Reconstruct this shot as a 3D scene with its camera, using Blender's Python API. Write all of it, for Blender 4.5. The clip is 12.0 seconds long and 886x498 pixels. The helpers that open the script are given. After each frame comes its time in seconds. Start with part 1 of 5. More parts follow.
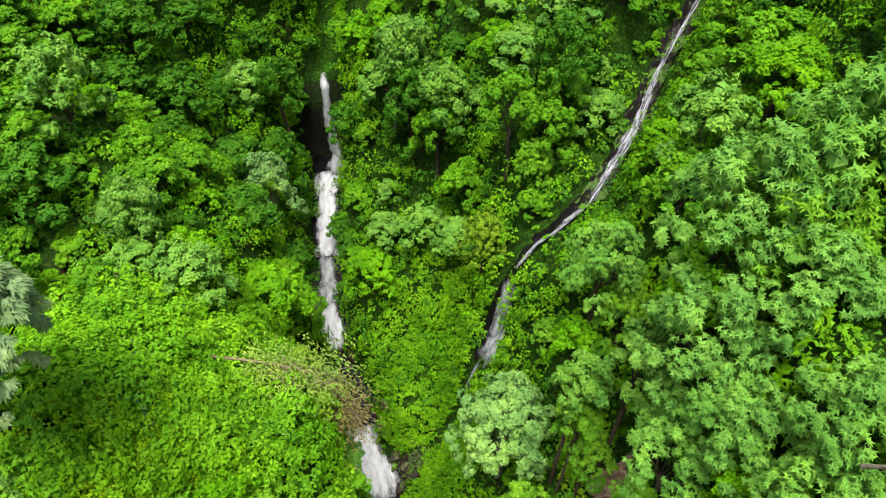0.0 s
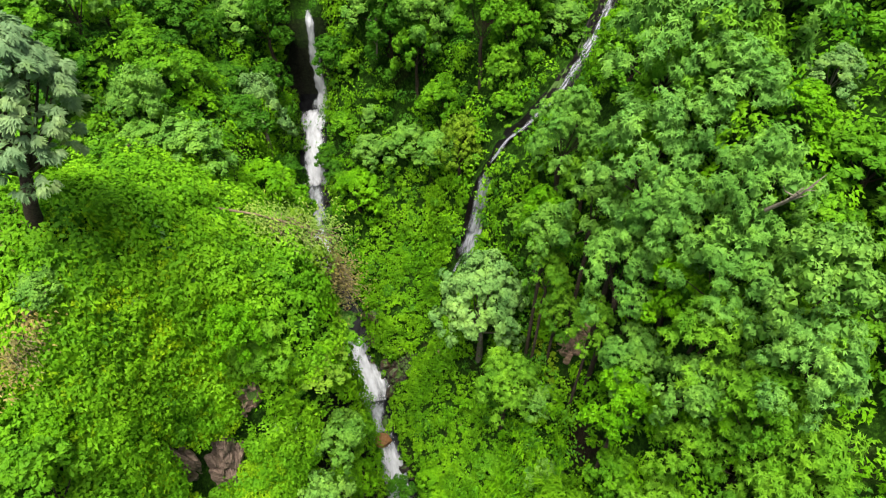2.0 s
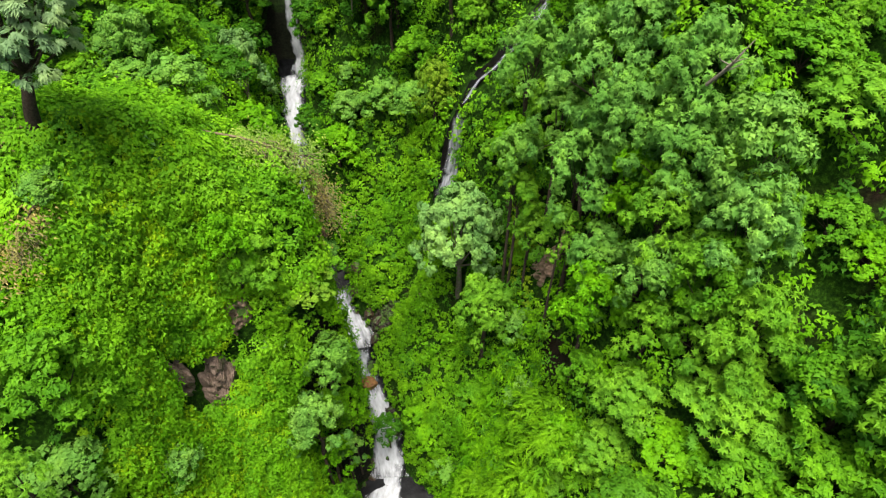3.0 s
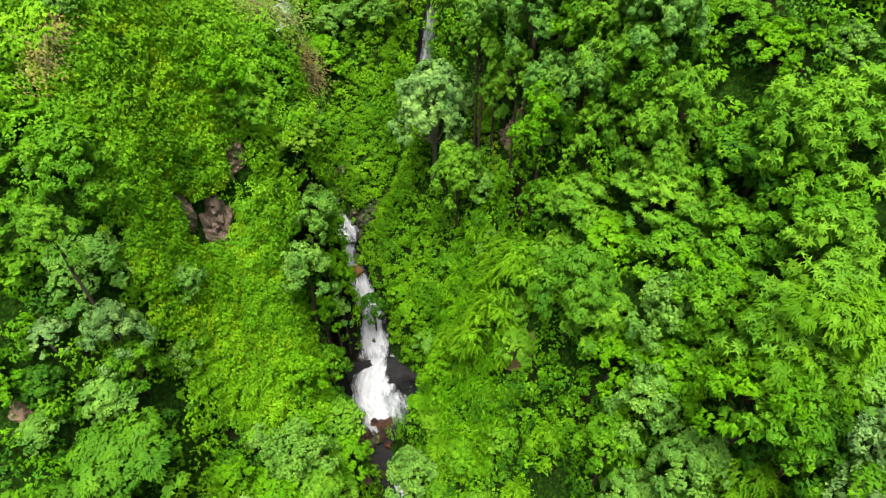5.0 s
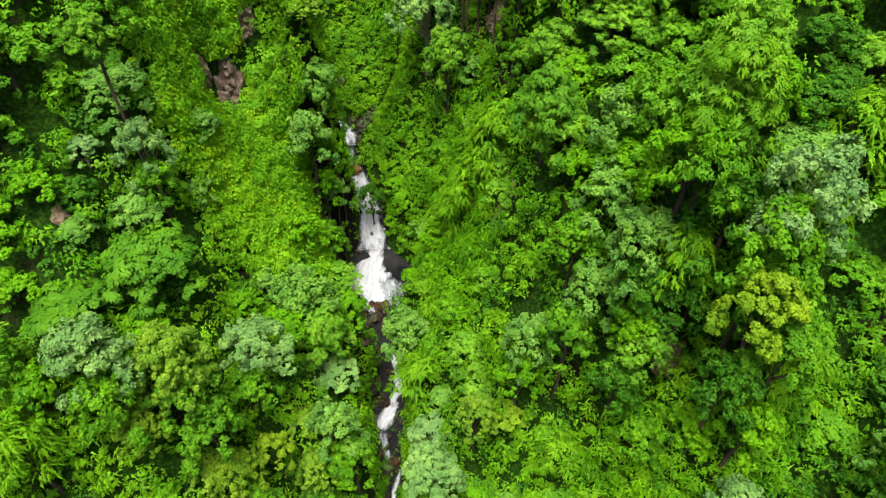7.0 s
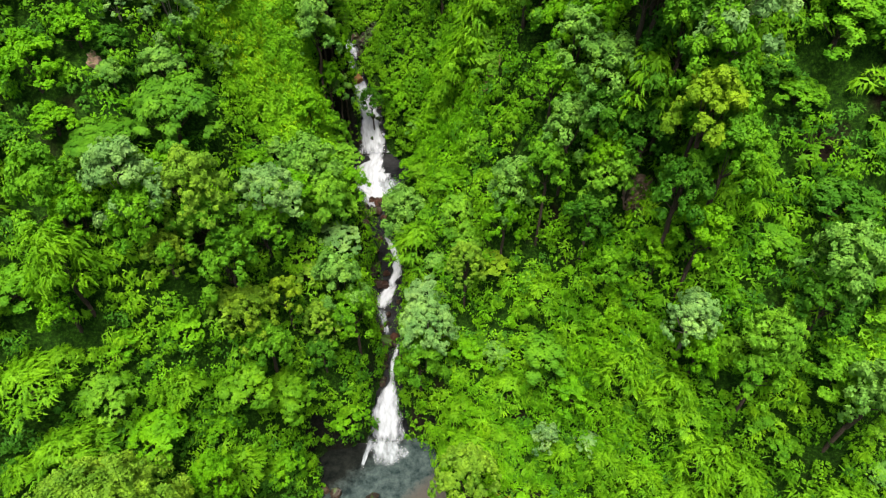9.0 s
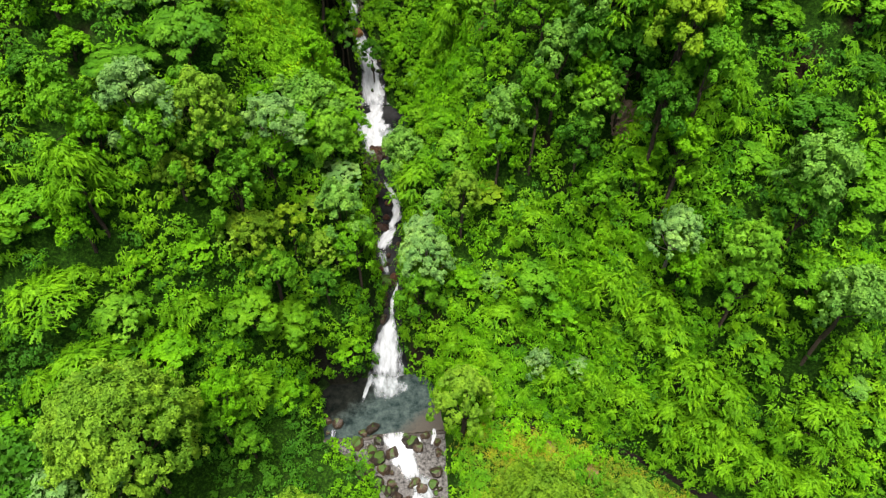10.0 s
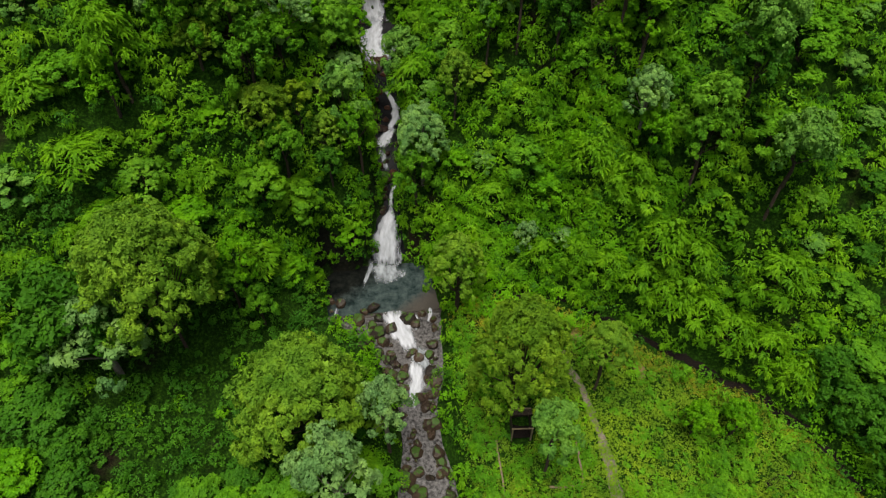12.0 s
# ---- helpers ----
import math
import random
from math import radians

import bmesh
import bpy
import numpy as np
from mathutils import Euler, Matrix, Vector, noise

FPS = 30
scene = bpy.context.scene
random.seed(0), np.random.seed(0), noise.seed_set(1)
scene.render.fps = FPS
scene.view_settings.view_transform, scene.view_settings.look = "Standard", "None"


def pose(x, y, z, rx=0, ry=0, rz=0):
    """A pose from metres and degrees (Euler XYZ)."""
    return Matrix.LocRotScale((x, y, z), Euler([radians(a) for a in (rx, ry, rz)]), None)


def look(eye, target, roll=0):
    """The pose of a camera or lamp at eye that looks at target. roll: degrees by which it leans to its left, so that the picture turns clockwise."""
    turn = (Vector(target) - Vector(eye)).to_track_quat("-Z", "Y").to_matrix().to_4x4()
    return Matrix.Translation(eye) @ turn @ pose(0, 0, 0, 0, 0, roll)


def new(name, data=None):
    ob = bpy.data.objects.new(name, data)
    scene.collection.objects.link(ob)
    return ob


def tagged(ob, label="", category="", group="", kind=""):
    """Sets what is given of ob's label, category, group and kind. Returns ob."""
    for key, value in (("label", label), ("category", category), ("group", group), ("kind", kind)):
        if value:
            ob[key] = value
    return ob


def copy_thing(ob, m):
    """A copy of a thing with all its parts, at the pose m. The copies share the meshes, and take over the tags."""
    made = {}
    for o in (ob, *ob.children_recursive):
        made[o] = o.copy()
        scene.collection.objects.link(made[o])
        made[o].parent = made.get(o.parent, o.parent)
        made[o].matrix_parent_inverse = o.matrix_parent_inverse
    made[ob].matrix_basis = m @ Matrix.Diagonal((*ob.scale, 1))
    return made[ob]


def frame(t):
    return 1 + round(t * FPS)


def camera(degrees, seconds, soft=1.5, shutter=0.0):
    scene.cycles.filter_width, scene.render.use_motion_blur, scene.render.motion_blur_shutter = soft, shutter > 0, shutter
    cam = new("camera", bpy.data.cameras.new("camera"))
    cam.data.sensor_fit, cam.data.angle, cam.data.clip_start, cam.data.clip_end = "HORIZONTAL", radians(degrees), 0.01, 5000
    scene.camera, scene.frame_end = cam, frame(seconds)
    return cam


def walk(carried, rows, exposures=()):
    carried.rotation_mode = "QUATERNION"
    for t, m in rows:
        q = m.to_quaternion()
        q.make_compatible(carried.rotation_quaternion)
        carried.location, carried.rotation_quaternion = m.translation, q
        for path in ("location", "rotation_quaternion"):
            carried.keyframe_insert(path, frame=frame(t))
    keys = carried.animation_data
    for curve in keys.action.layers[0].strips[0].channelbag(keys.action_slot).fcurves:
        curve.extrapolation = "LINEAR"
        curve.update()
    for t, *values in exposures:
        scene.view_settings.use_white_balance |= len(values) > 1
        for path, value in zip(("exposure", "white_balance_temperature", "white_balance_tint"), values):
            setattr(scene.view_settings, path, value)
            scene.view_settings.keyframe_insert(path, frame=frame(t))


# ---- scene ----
cam = camera(65.6, 12.0, soft=1.25)
METRES, EYE, TILT, LEAN, TURN = 80.0, 89.7, -50.0, 0.0, 0.0
ROWS = [
    (0.0, 0.0, 0.0, 0.0, 0.0, 0.0, -0.0),
    (0.5, 0.0004, -0.0166, -0.0192, -0.01, -0.01, -0.01),
    (1.0, 0.001, -0.0341, -0.045, -0.0, 0.01, -0.01),
    (1.5, 0.0019, -0.0473, -0.0764, -0.37, 0.02, 0.4),
    (2.0, 0.0025, -0.0627, -0.1112, -1.24, 0.05, 1.37),
    (2.5, 0.0028, -0.0789, -0.146, -1.97, 0.09, 2.21),
    (3.0, 0.0037, -0.0971, -0.1835, -2.68, 0.12, 3.08),
    (5.0, 0.005, -0.1727, -0.3369, -3.56, 0.22, 4.23),
    (5.5, 0.0045, -0.1916, -0.3757, -3.55, 0.26, 4.24),
    (6.0, 0.0038, -0.2113, -0.4166, -3.52, 0.31, 4.24),
    (6.5, 0.0024, -0.23, -0.4557, -3.51, 0.34, 4.24),
    (7.0, 0.0008, -0.2494, -0.4966, -3.5, 0.35, 4.23),
    (9.0, -0.0071, -0.325, -0.6564, -3.45, 0.25, 4.17),
    (9.5, -0.0099, -0.3432, -0.6956, -3.49, 0.24, 4.18),
    (10.0, -0.0122, -0.3623, -0.7363, -3.46, -0.16, 4.19),
    (10.5, -0.0142, -0.3804, -0.7758, -3.43, -0.49, 4.2),
    (11.0, -0.0166, -0.3993, -0.8167, -3.43, -0.52, 4.19),
    (11.5, -0.0186, -0.4174, -0.856, -3.42, -0.51, 4.19),
    (12.0, -0.0215, -0.4363, -0.8976, -3.46, -0.48, 4.2),
]
EXPOSURES = [(0.0, 0.86), (11.4, 0.86), (11.7, 0.68), (12.0, -0.10)]
walk(cam, [(t, pose(0, 0, EYE, TILT, LEAN, TURN) @ pose(METRES * x, METRES * y, METRES * z, 90 + pitch, roll, yaw)) for t, x, y, z, yaw, pitch, roll in ROWS], EXPOSURES)

# ---- light: a bright overcast sky ----
SUN_UP, SUN_ROUND = 80.0, 200.0
world = bpy.data.worlds.new("sky")
scene.world = world
world.use_nodes = True
wn = world.node_tree.nodes
sky = wn.new("ShaderNodeTexSky")
sky.sky_type, sky.sun_disc = "NISHITA", False
sky.sun_elevation, sky.sun_rotation = radians(SUN_UP), radians(SUN_ROUND)
sky.dust_density, sky.ozone_density = 5.0, 0.3
world.node_tree.links.new(sky.outputs["Color"], wn["Background"].inputs["Color"])
wn["Background"].inputs["Strength"].default_value = 0.078
sun = bpy.data.lights.new("sun", "SUN")
sun.energy, sun.angle, sun.color = 3.9, radians(30), (1.0, 0.96, 0.88)
sun_ob = new("sun", sun)
sun_ob.matrix_world = look((0, 0, 150), Vector((0, 0, 150)) - Vector((math.sin(radians(SUN_ROUND)) * math.cos(radians(SUN_UP)), math.cos(radians(SUN_ROUND)) * math.cos(radians(SUN_UP)), math.sin(radians(SUN_UP)))))
scene.view_settings.exposure = 0.0

rng = np.random.default_rng(7)

# ---- materials ----


def nodes_of(name):
    m = bpy.data.materials.new(name)
    m.use_nodes = True
    t = m.node_tree
    return m, t, t.nodes["Principled BSDF"], t.nodes["Material Output"]


def add(t, kind, **kw):
    n = t.nodes.new(kind)
    for k, v in kw.items():
        n.inputs[k].default_value = v
    return n


def noise_node(t, scale, detail=4.0, rough=0.55, coords="Object"):
    tc = t.nodes.new("ShaderNodeTexCoord")
    n = add(t, "ShaderNodeTexNoise", Scale=scale, Detail=detail, Roughness=rough)
    t.links.new(tc.outputs[coords], n.inputs["Vector"])
    return n.outputs["Fac"]


def ramp(t, fac, stops):
    r = t.nodes.new("ShaderNodeValToRGB")
    t.links.new(fac, r.inputs["Fac"])
    e = r.color_ramp.elements
    while len(e) < len(stops):
        e.new(0.5)
    for s, (p, c) in zip(e, stops):
        s.position, s.color = p, (*c, 1)
    return r.outputs["Color"]


def mixed(t, fac, a, b, blend="MIX"):
    m = t.nodes.new("ShaderNodeMix")
    m.data_type, m.blend_type = "RGBA", blend
    for v, i in ((fac, 0), (a, 6), (b, 7)):
        if hasattr(v, "default_value"):
            t.links.new(v, m.inputs[i])
        else:
            m.inputs[i].default_value = v if i == 0 else (*v, 1)
    return m.outputs[2]


def bump(t, b, height, strength, distance):
    n = add(t, "ShaderNodeBump", Strength=strength, Distance=distance)
    t.links.new(height, n.inputs["Height"])
    t.links.new(n.outputs["Normal"], b.inputs["Normal"])


def leaf_material(name, dark, light, tint, gloss=0.55, through_light=0.18, vary=0.75):
    """Leaves: colour varies leaf by leaf, plant by plant, and in soft patches."""
    m, t, b, out = nodes_of(name)
    geo, info = t.nodes.new("ShaderNodeNewGeometry"), t.nodes.new("ShaderNodeObjectInfo")
    low, high = [tuple(a + (b - a) * k for a, b in zip(dark, light)) for k in (0.5, 1.0)]
    col = ramp(t, geo.outputs["Random Per Island"], [(0.0, low), (0.85, high), (1.0, tuple(min(1, c * 1.25) for c in high))])
    plant = t.nodes.new("ShaderNodeMath")
    plant.operation = "MULTIPLY"
    plant.inputs[1].default_value = vary
    t.links.new(info.outputs["Random"], plant.inputs[0])
    col = mixed(t, plant.outputs[0], col, tint)
    patch = ramp(t, noise_node(t, 0.35, 2.0), [(0.35, (0.66, 0.76, 0.62)), (0.65, (1.18, 1.12, 0.9))])
    wide = ramp(t, noise_node(t, 0.11, 1.0), [(0.38, (0.78, 0.84, 0.75)), (0.62, (1.15, 1.08, 0.9))])
    col = mixed(t, 1.0, col, wide, "MULTIPLY")
    col = mixed(t, 1.0, col, patch, "MULTIPLY")
    clump = ramp(t, noise_node(t, 0.95, 2.0), [(0.36, (0.82, 0.88, 0.90)), (0.52, (1.0, 1.0, 1.0)), (0.66, (1.14, 1.10, 0.9))])
    col = mixed(t, 1.0, col, clump, "MULTIPLY")
    t.links.new(col, b.inputs["Base Color"])
    b.inputs["Roughness"].default_value = gloss
    b.inputs["Specular IOR Level"].default_value = 0.07
    tr = t.nodes.new("ShaderNodeBsdfTranslucent")
    t.links.new(mixed(t, 1.0, col, (1.1, 1.15, 0.5), "MULTIPLY"), tr.inputs["Color"])
    mx = add(t, "ShaderNodeMixShader", Fac=through_light)
    t.links.new(b.outputs[0], mx.inputs[1])
    t.links.new(tr.outputs[0], mx.inputs[2])
    t.links.new(mx.outputs[0], out.inputs["Surface"])
    return m


LEAF_MID = leaf_material("leaf_mid", (0.046, 0.147, 0.006), (0.138, 0.362, 0.014), (0.108, 0.292, 0.020))
LEAF_UNDER = leaf_material("leaf_under", (0.042, 0.132, 0.005), (0.138, 0.352, 0.010), (0.130, 0.350, 0.010), vary=0.0)
LEAF_BAMBOO = leaf_material("leaf_bamboo", (0.058, 0.172, 0.005), (0.180, 0.415, 0.012), (0.135, 0.330, 0.012))
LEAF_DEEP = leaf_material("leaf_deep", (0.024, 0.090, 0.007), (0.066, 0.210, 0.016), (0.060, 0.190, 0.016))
LEAF_FRESH = leaf_material("leaf_fresh", (0.068, 0.200, 0.016), (0.178, 0.400, 0.034), (0.155, 0.370, 0.022))
LEAF_PALE = leaf_material("leaf_pale", (0.080, 0.205, 0.034), (0.195, 0.400, 0.085), (0.160, 0.365, 0.055), 0.6)
LEAF_GREY = leaf_material("leaf_grey", (0.110, 0.225, 0.080), (0.225, 0.400, 0.165), (0.190, 0.365, 0.115), 0.6)
LEAF_BRIGHT = leaf_material("leaf_bright", (0.052, 0.190, 0.004), (0.140, 0.385, 0.008), (0.150, 0.370, 0.008))
LEAF_LIGHT = leaf_material("leaf_light", (0.080, 0.230, 0.008), (0.205, 0.470, 0.022), (0.160, 0.400, 0.013))
LEAF_YELLOW = leaf_material("leaf_yellow", (0.120, 0.230, 0.012), (0.270, 0.410, 0.022), (0.170, 0.340, 0.018))
LEAF_OLIVE = leaf_material("leaf_olive", (0.088, 0.180, 0.012), (0.205, 0.355, 0.030), (0.165, 0.300, 0.020))
LEAF_STRAW = leaf_material("leaf_faded", (0.130, 0.240, 0.040), (0.300, 0.450, 0.110), (0.260, 0.370, 0.090))
LEAF_DRY = leaf_material("leaf_dry", (0.140, 0.110, 0.050), (0.330, 0.285, 0.140), (0.260, 0.240, 0.100), 0.7)


def ground_material():
    m, t, b, out = nodes_of("mossy_ground")
    fine = noise_node(t, 3.4, 8.0, 0.72)
    broad = noise_node(t, 0.16, 3.0)
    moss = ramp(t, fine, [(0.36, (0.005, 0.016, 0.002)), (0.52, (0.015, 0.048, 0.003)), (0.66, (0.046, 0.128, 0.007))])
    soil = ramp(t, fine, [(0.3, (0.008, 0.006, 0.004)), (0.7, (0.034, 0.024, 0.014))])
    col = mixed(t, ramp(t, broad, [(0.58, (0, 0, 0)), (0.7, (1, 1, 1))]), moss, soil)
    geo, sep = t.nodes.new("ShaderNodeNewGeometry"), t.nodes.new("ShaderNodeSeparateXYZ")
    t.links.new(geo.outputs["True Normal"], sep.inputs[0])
    # bare rock on near-vertical faces, its colour darkened to hold the gorge's shade
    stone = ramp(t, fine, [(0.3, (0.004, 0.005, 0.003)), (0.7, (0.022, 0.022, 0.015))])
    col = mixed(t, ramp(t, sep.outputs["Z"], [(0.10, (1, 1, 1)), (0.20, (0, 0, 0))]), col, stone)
    t.links.new(col, b.inputs["Base Color"])
    b.inputs["Roughness"].default_value = 0.95
    b.inputs["Specular IOR Level"].default_value = 0.08
    bump(t, b, fine, 0.8, 0.25)
    return m


def rock_material(name, dark, light, moss, rough=0.55):
    m, t, b, out = nodes_of(name)
    fine, broad = noise_node(t, 4.0, 8.0, 0.7), noise_node(t, 0.7, 3.0)
    info = t.nodes.new("ShaderNodeObjectInfo")
    col = ramp(t, fine, [(0.25, dark), (0.7, light)])
    tone = mixed(t, info.outputs["Random"], (0.5, 0.5, 0.52), (1.3, 1.1, 0.92))
    col = mixed(t, 1.0, col, tone, "MULTIPLY")
    geo = t.nodes.new("ShaderNodeNewGeometry")
    sep = t.nodes.new("ShaderNodeSeparateXYZ")
    t.links.new(geo.outputs["Normal"], sep.inputs[0])
    mul = t.nodes.new("ShaderNodeMath")
    mul.operation = "MULTIPLY"
    t.links.new(sep.outputs["Z"], mul.inputs[0])
    t.links.new(broad, mul.inputs[1])
    col = mixed(t, ramp(t, mul.outputs[0], [(moss, (0, 0, 0)), (moss + 0.08, (1, 1, 1))]), col, (0.045, 0.095, 0.012))
    t.links.new(col, b.inputs["Base Color"])
    b.inputs["Roughness"].default_value = rough
    b.inputs["Specular IOR Level"].default_value = 0.25
    bump(t, b, fine, 0.7, 0.12)
    return m


def bark_material(name, dark, light):
    m, t, b, out = nodes_of(name)
    fine = noise_node(t, 9.0, 6.0, 0.7)
    t.links.new(ramp(t, fine, [(0.3, dark), (0.7, light)]), b.inputs["Base Color"])
    b.inputs["Roughness"].default_value = 0.9
    b.inputs["Specular IOR Level"].default_value = 0.12
    bump(t, b, fine, 0.6, 0.04)
    return m


def water_material(name, shallow, deep, rough, gravel=None, grain=0.9):
    """Water over a bed; gravel: the colour of a shallow stony margin to the right and front of it; its left and back
    then get painted shade.
    """
    m, t, b, out = nodes_of(name)
    ripple, broad = noise_node(t, 3.2, 5.0, 0.65), noise_node(t, grain, 6.0, 0.7)
    col = ramp(t, broad, [(0.35, deep), (0.66, shallow)])
    if gravel:
        tc = t.nodes.new("ShaderNodeTexCoord")
        mp = add(t, "ShaderNodeMapping", Location=(0.53, -1.60, 0), Scale=(0.05, -0.07, 0))
        t.links.new(tc.outputs["Object"], mp.inputs["Vector"])
        dot = t.nodes.new("ShaderNodeVectorMath")
        dot.operation = "DOT_PRODUCT"
        dot.inputs[1].default_value = (1, 1, 0)
        t.links.new(mp.outputs[0], dot.inputs[0])
        wave = t.nodes.new("ShaderNodeMath")
        wave.operation = "MULTIPLY_ADD"
        wave.inputs[1].default_value = 0.25
        t.links.new(broad, wave.inputs[0])
        t.links.new(dot.outputs["Value"], wave.inputs[2])
        col = mixed(t, ramp(t, wave.outputs[0], [(0.88, (0, 0, 0)), (1.0, (1, 1, 1))]), col, gravel)
        # shade of the overhanging bank, painted into the water's left and back
        overhang_shade = ramp(t, wave.outputs[0], [(0.36, (0.25, 0.2, 0.18)), (0.56, (1, 1, 1))])
        col = mixed(t, 1.0, col, overhang_shade, "MULTIPLY")
    t.links.new(col, b.inputs["Base Color"])
    b.inputs["Roughness"].default_value = rough
    b.inputs["IOR"].default_value = 1.33
    b.inputs["Specular IOR Level"].default_value = 0.08
    bump(t, b, ripple, 0.6, 0.08)
    return m


def foam_material(name, colour, cover, edge, streak, spread):
    """White water: streaks along the flow (UV), torn away at the sides and where it thins out."""
    m, t, b, out = nodes_of(name)
    uv = t.nodes.new("ShaderNodeUVMap")
    uv.uv_map = "flow"
    mp = add(t, "ShaderNodeMapping", Scale=(streak, 1.0, 1.0))
    t.links.new(uv.outputs[0], mp.inputs["Vector"])
    n = add(t, "ShaderNodeTexNoise", Scale=1.6, Detail=6.0, Roughness=0.62)
    t.links.new(mp.outputs[0], n.inputs["Vector"])
    vc = t.nodes.new("ShaderNodeVertexColor")
    vc.layer_name = "side"
    thin = t.nodes.new("ShaderNodeMath")
    thin.operation = "MULTIPLY_ADD"
    t.links.new(vc.outputs["Color"], thin.inputs[0])
    thin.inputs[1].default_value = edge
    t.links.new(n.outputs["Fac"], thin.inputs[2])
    alpha = ramp(t, thin.outputs[0], [(cover, (0, 0, 0)), (cover + spread, (1, 1, 1))])
    t.links.new(ramp(t, n.outputs["Fac"], [(0.32, tuple(c * 0.58 for c in colour)), (0.6, colour)]), b.inputs["Base Color"])
    b.inputs["Roughness"].default_value = 0.6
    t.links.new(alpha, b.inputs["Alpha"])
    bump(t, b, n.outputs["Fac"], 0.5, 0.2)
    return m


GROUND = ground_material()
ROCK_WET = rock_material("wet_rock", (0.008, 0.007, 0.006), (0.090, 0.068, 0.052), 0.42, 0.35)
ROCK_SILL = rock_material("sill_rock", (0.008, 0.008, 0.008), (0.060, 0.056, 0.052), 0.55, 0.4)
ROCK_MOSSY = rock_material("mossy_rock", (0.014, 0.011, 0.008), (0.080, 0.060, 0.045), 0.34)
ROCK_GULLY = rock_material("gully_rock", (0.003, 0.003, 0.003), (0.036, 0.031, 0.028), 0.36, 0.5)
ROCK_PALE = rock_material("pale_rock", (0.090, 0.066, 0.050), (0.400, 0.315, 0.250), 0.46, 0.8)
ROCK_ORANGE = rock_material("orange_rock", (0.090, 0.050, 0.020), (0.300, 0.170, 0.070), 0.8)
BARK = bark_material("bark", (0.020, 0.015, 0.010), (0.085, 0.065, 0.045))
BARK_PALE = bark_material("pale_bark", (0.090, 0.075, 0.055), (0.300, 0.260, 0.200))
WOOD_DRY = bark_material("dry_wood", (0.110, 0.080, 0.045), (0.340, 0.270, 0.160))
# almost black: the gorge's missing shade is put into this base colour
WATER = water_material("stream_water", (0.016, 0.017, 0.018), (0.002, 0.002, 0.0025), 0.35)
SHALLOWS = water_material("shallow_water", (0.190, 0.180, 0.175), (0.012, 0.011, 0.010), 0.25, grain=2.6)
POOL = water_material("pool_water", (0.066, 0.090, 0.084), (0.012, 0.022, 0.022), 0.2, (0.074, 0.066, 0.056))
FOAM = foam_material("white_water", (0.58, 0.60, 0.64), 0.47, 0.58, 1.5, 0.48)
MIST = foam_material("drifting_foam", (0.34, 0.37, 0.39), 0.60, 0.42, 0.9, 0.55)
VEIL = foam_material("thin_veil_water", (0.36, 0.37, 0.43), 0.73, 0.36, 6.0, 0.36)
CURTAIN = foam_material("falling_veil_water", (0.40, 0.42, 0.46), 0.56, 0.42, 3.0, 0.45)
SOIL = bark_material("bare_soil", (0.120, 0.070, 0.035), (0.330, 0.220, 0.120))
TRACK = bark_material("trodden_path", (0.110, 0.090, 0.060), (0.270, 0.235, 0.175))

# ---- the lie of the land ----
# the stream: y, left edge x, right edge x, level z
LOWER_STREAM = [
    (-80, -7, 4, -9), (-50, -3.6, 2.0, -3.5), (-45.5, -2.7, 0.7, -2.5), (-41.5, -2.9, 0.5, -1.8), (-38, -3.8, 1.6, -1.2), (-33, -6, 1.9, -0.5),
    (-29.2, -10.7, 2.2, -0.1), (-23, -11.8, 1.2, 0), (-21.9, -10.5, 0.8, 0), (-21.3, -5.6, -1.4, 0.2), (-20.4, -5.4, -1.5, 1.5), (-18, -4.6, -2, 4.5), (-16.4, -3.6, -2, 5.2),
    (-12.5, -3.2, -1.4, 6.7), (-8.5, -4.8, -1.2, 8.8), (-5, -4, -0.8, 9.8), (-2.7, -3.2, -0.6, 10.3), (0.5, -4.2, -1.4, 11.1), (3, -5.5, -2.8, 11.7),
]
UPPER_STREAM = [
    (5, -7.7, 0.6, 12.6), (11, -7.7, 1.3, 12.8), (13.5, -5, -1.7, 14), (17, -4.7, -2, 17), (20, -5.6, -3.4, 19.6), (23, -7, -4.5, 20), (27, -8.8, -4.7, 20.1),
    (30.5, -9.5, -7.0, 20.5), (35.6, -10.6, -7.8, 22.7), (39, -12.6, -10.4, 24), (44, -14.6, -11.2, 26.2), (50, -14.6, -12, 28.3), (58, -15.5, -12.5, 30.5),
    (61, -15.5, -11, 31.2), (62.4, -13.8, -12.2, 44.3), (85, -14, -12, 50),
]
# the side stream: x, y, z from the top down
SIDE_STREAM = [(26, 62, 62), (22.2, 55, 57.6), (18.2, 49, 54.6), (15.4, 43.2, 52.6), (11.1, 36.5, 51.2), (7.2, 34.6, 48.6), (5.4, 33.7, 46.2), (4.2, 32.6, 39.5), (2.8, 31.4, 36.5), (2, 31, 32), (1, 30.5, 27), (-1, 29.5, 24), (-4, 28.5, 21.5)]
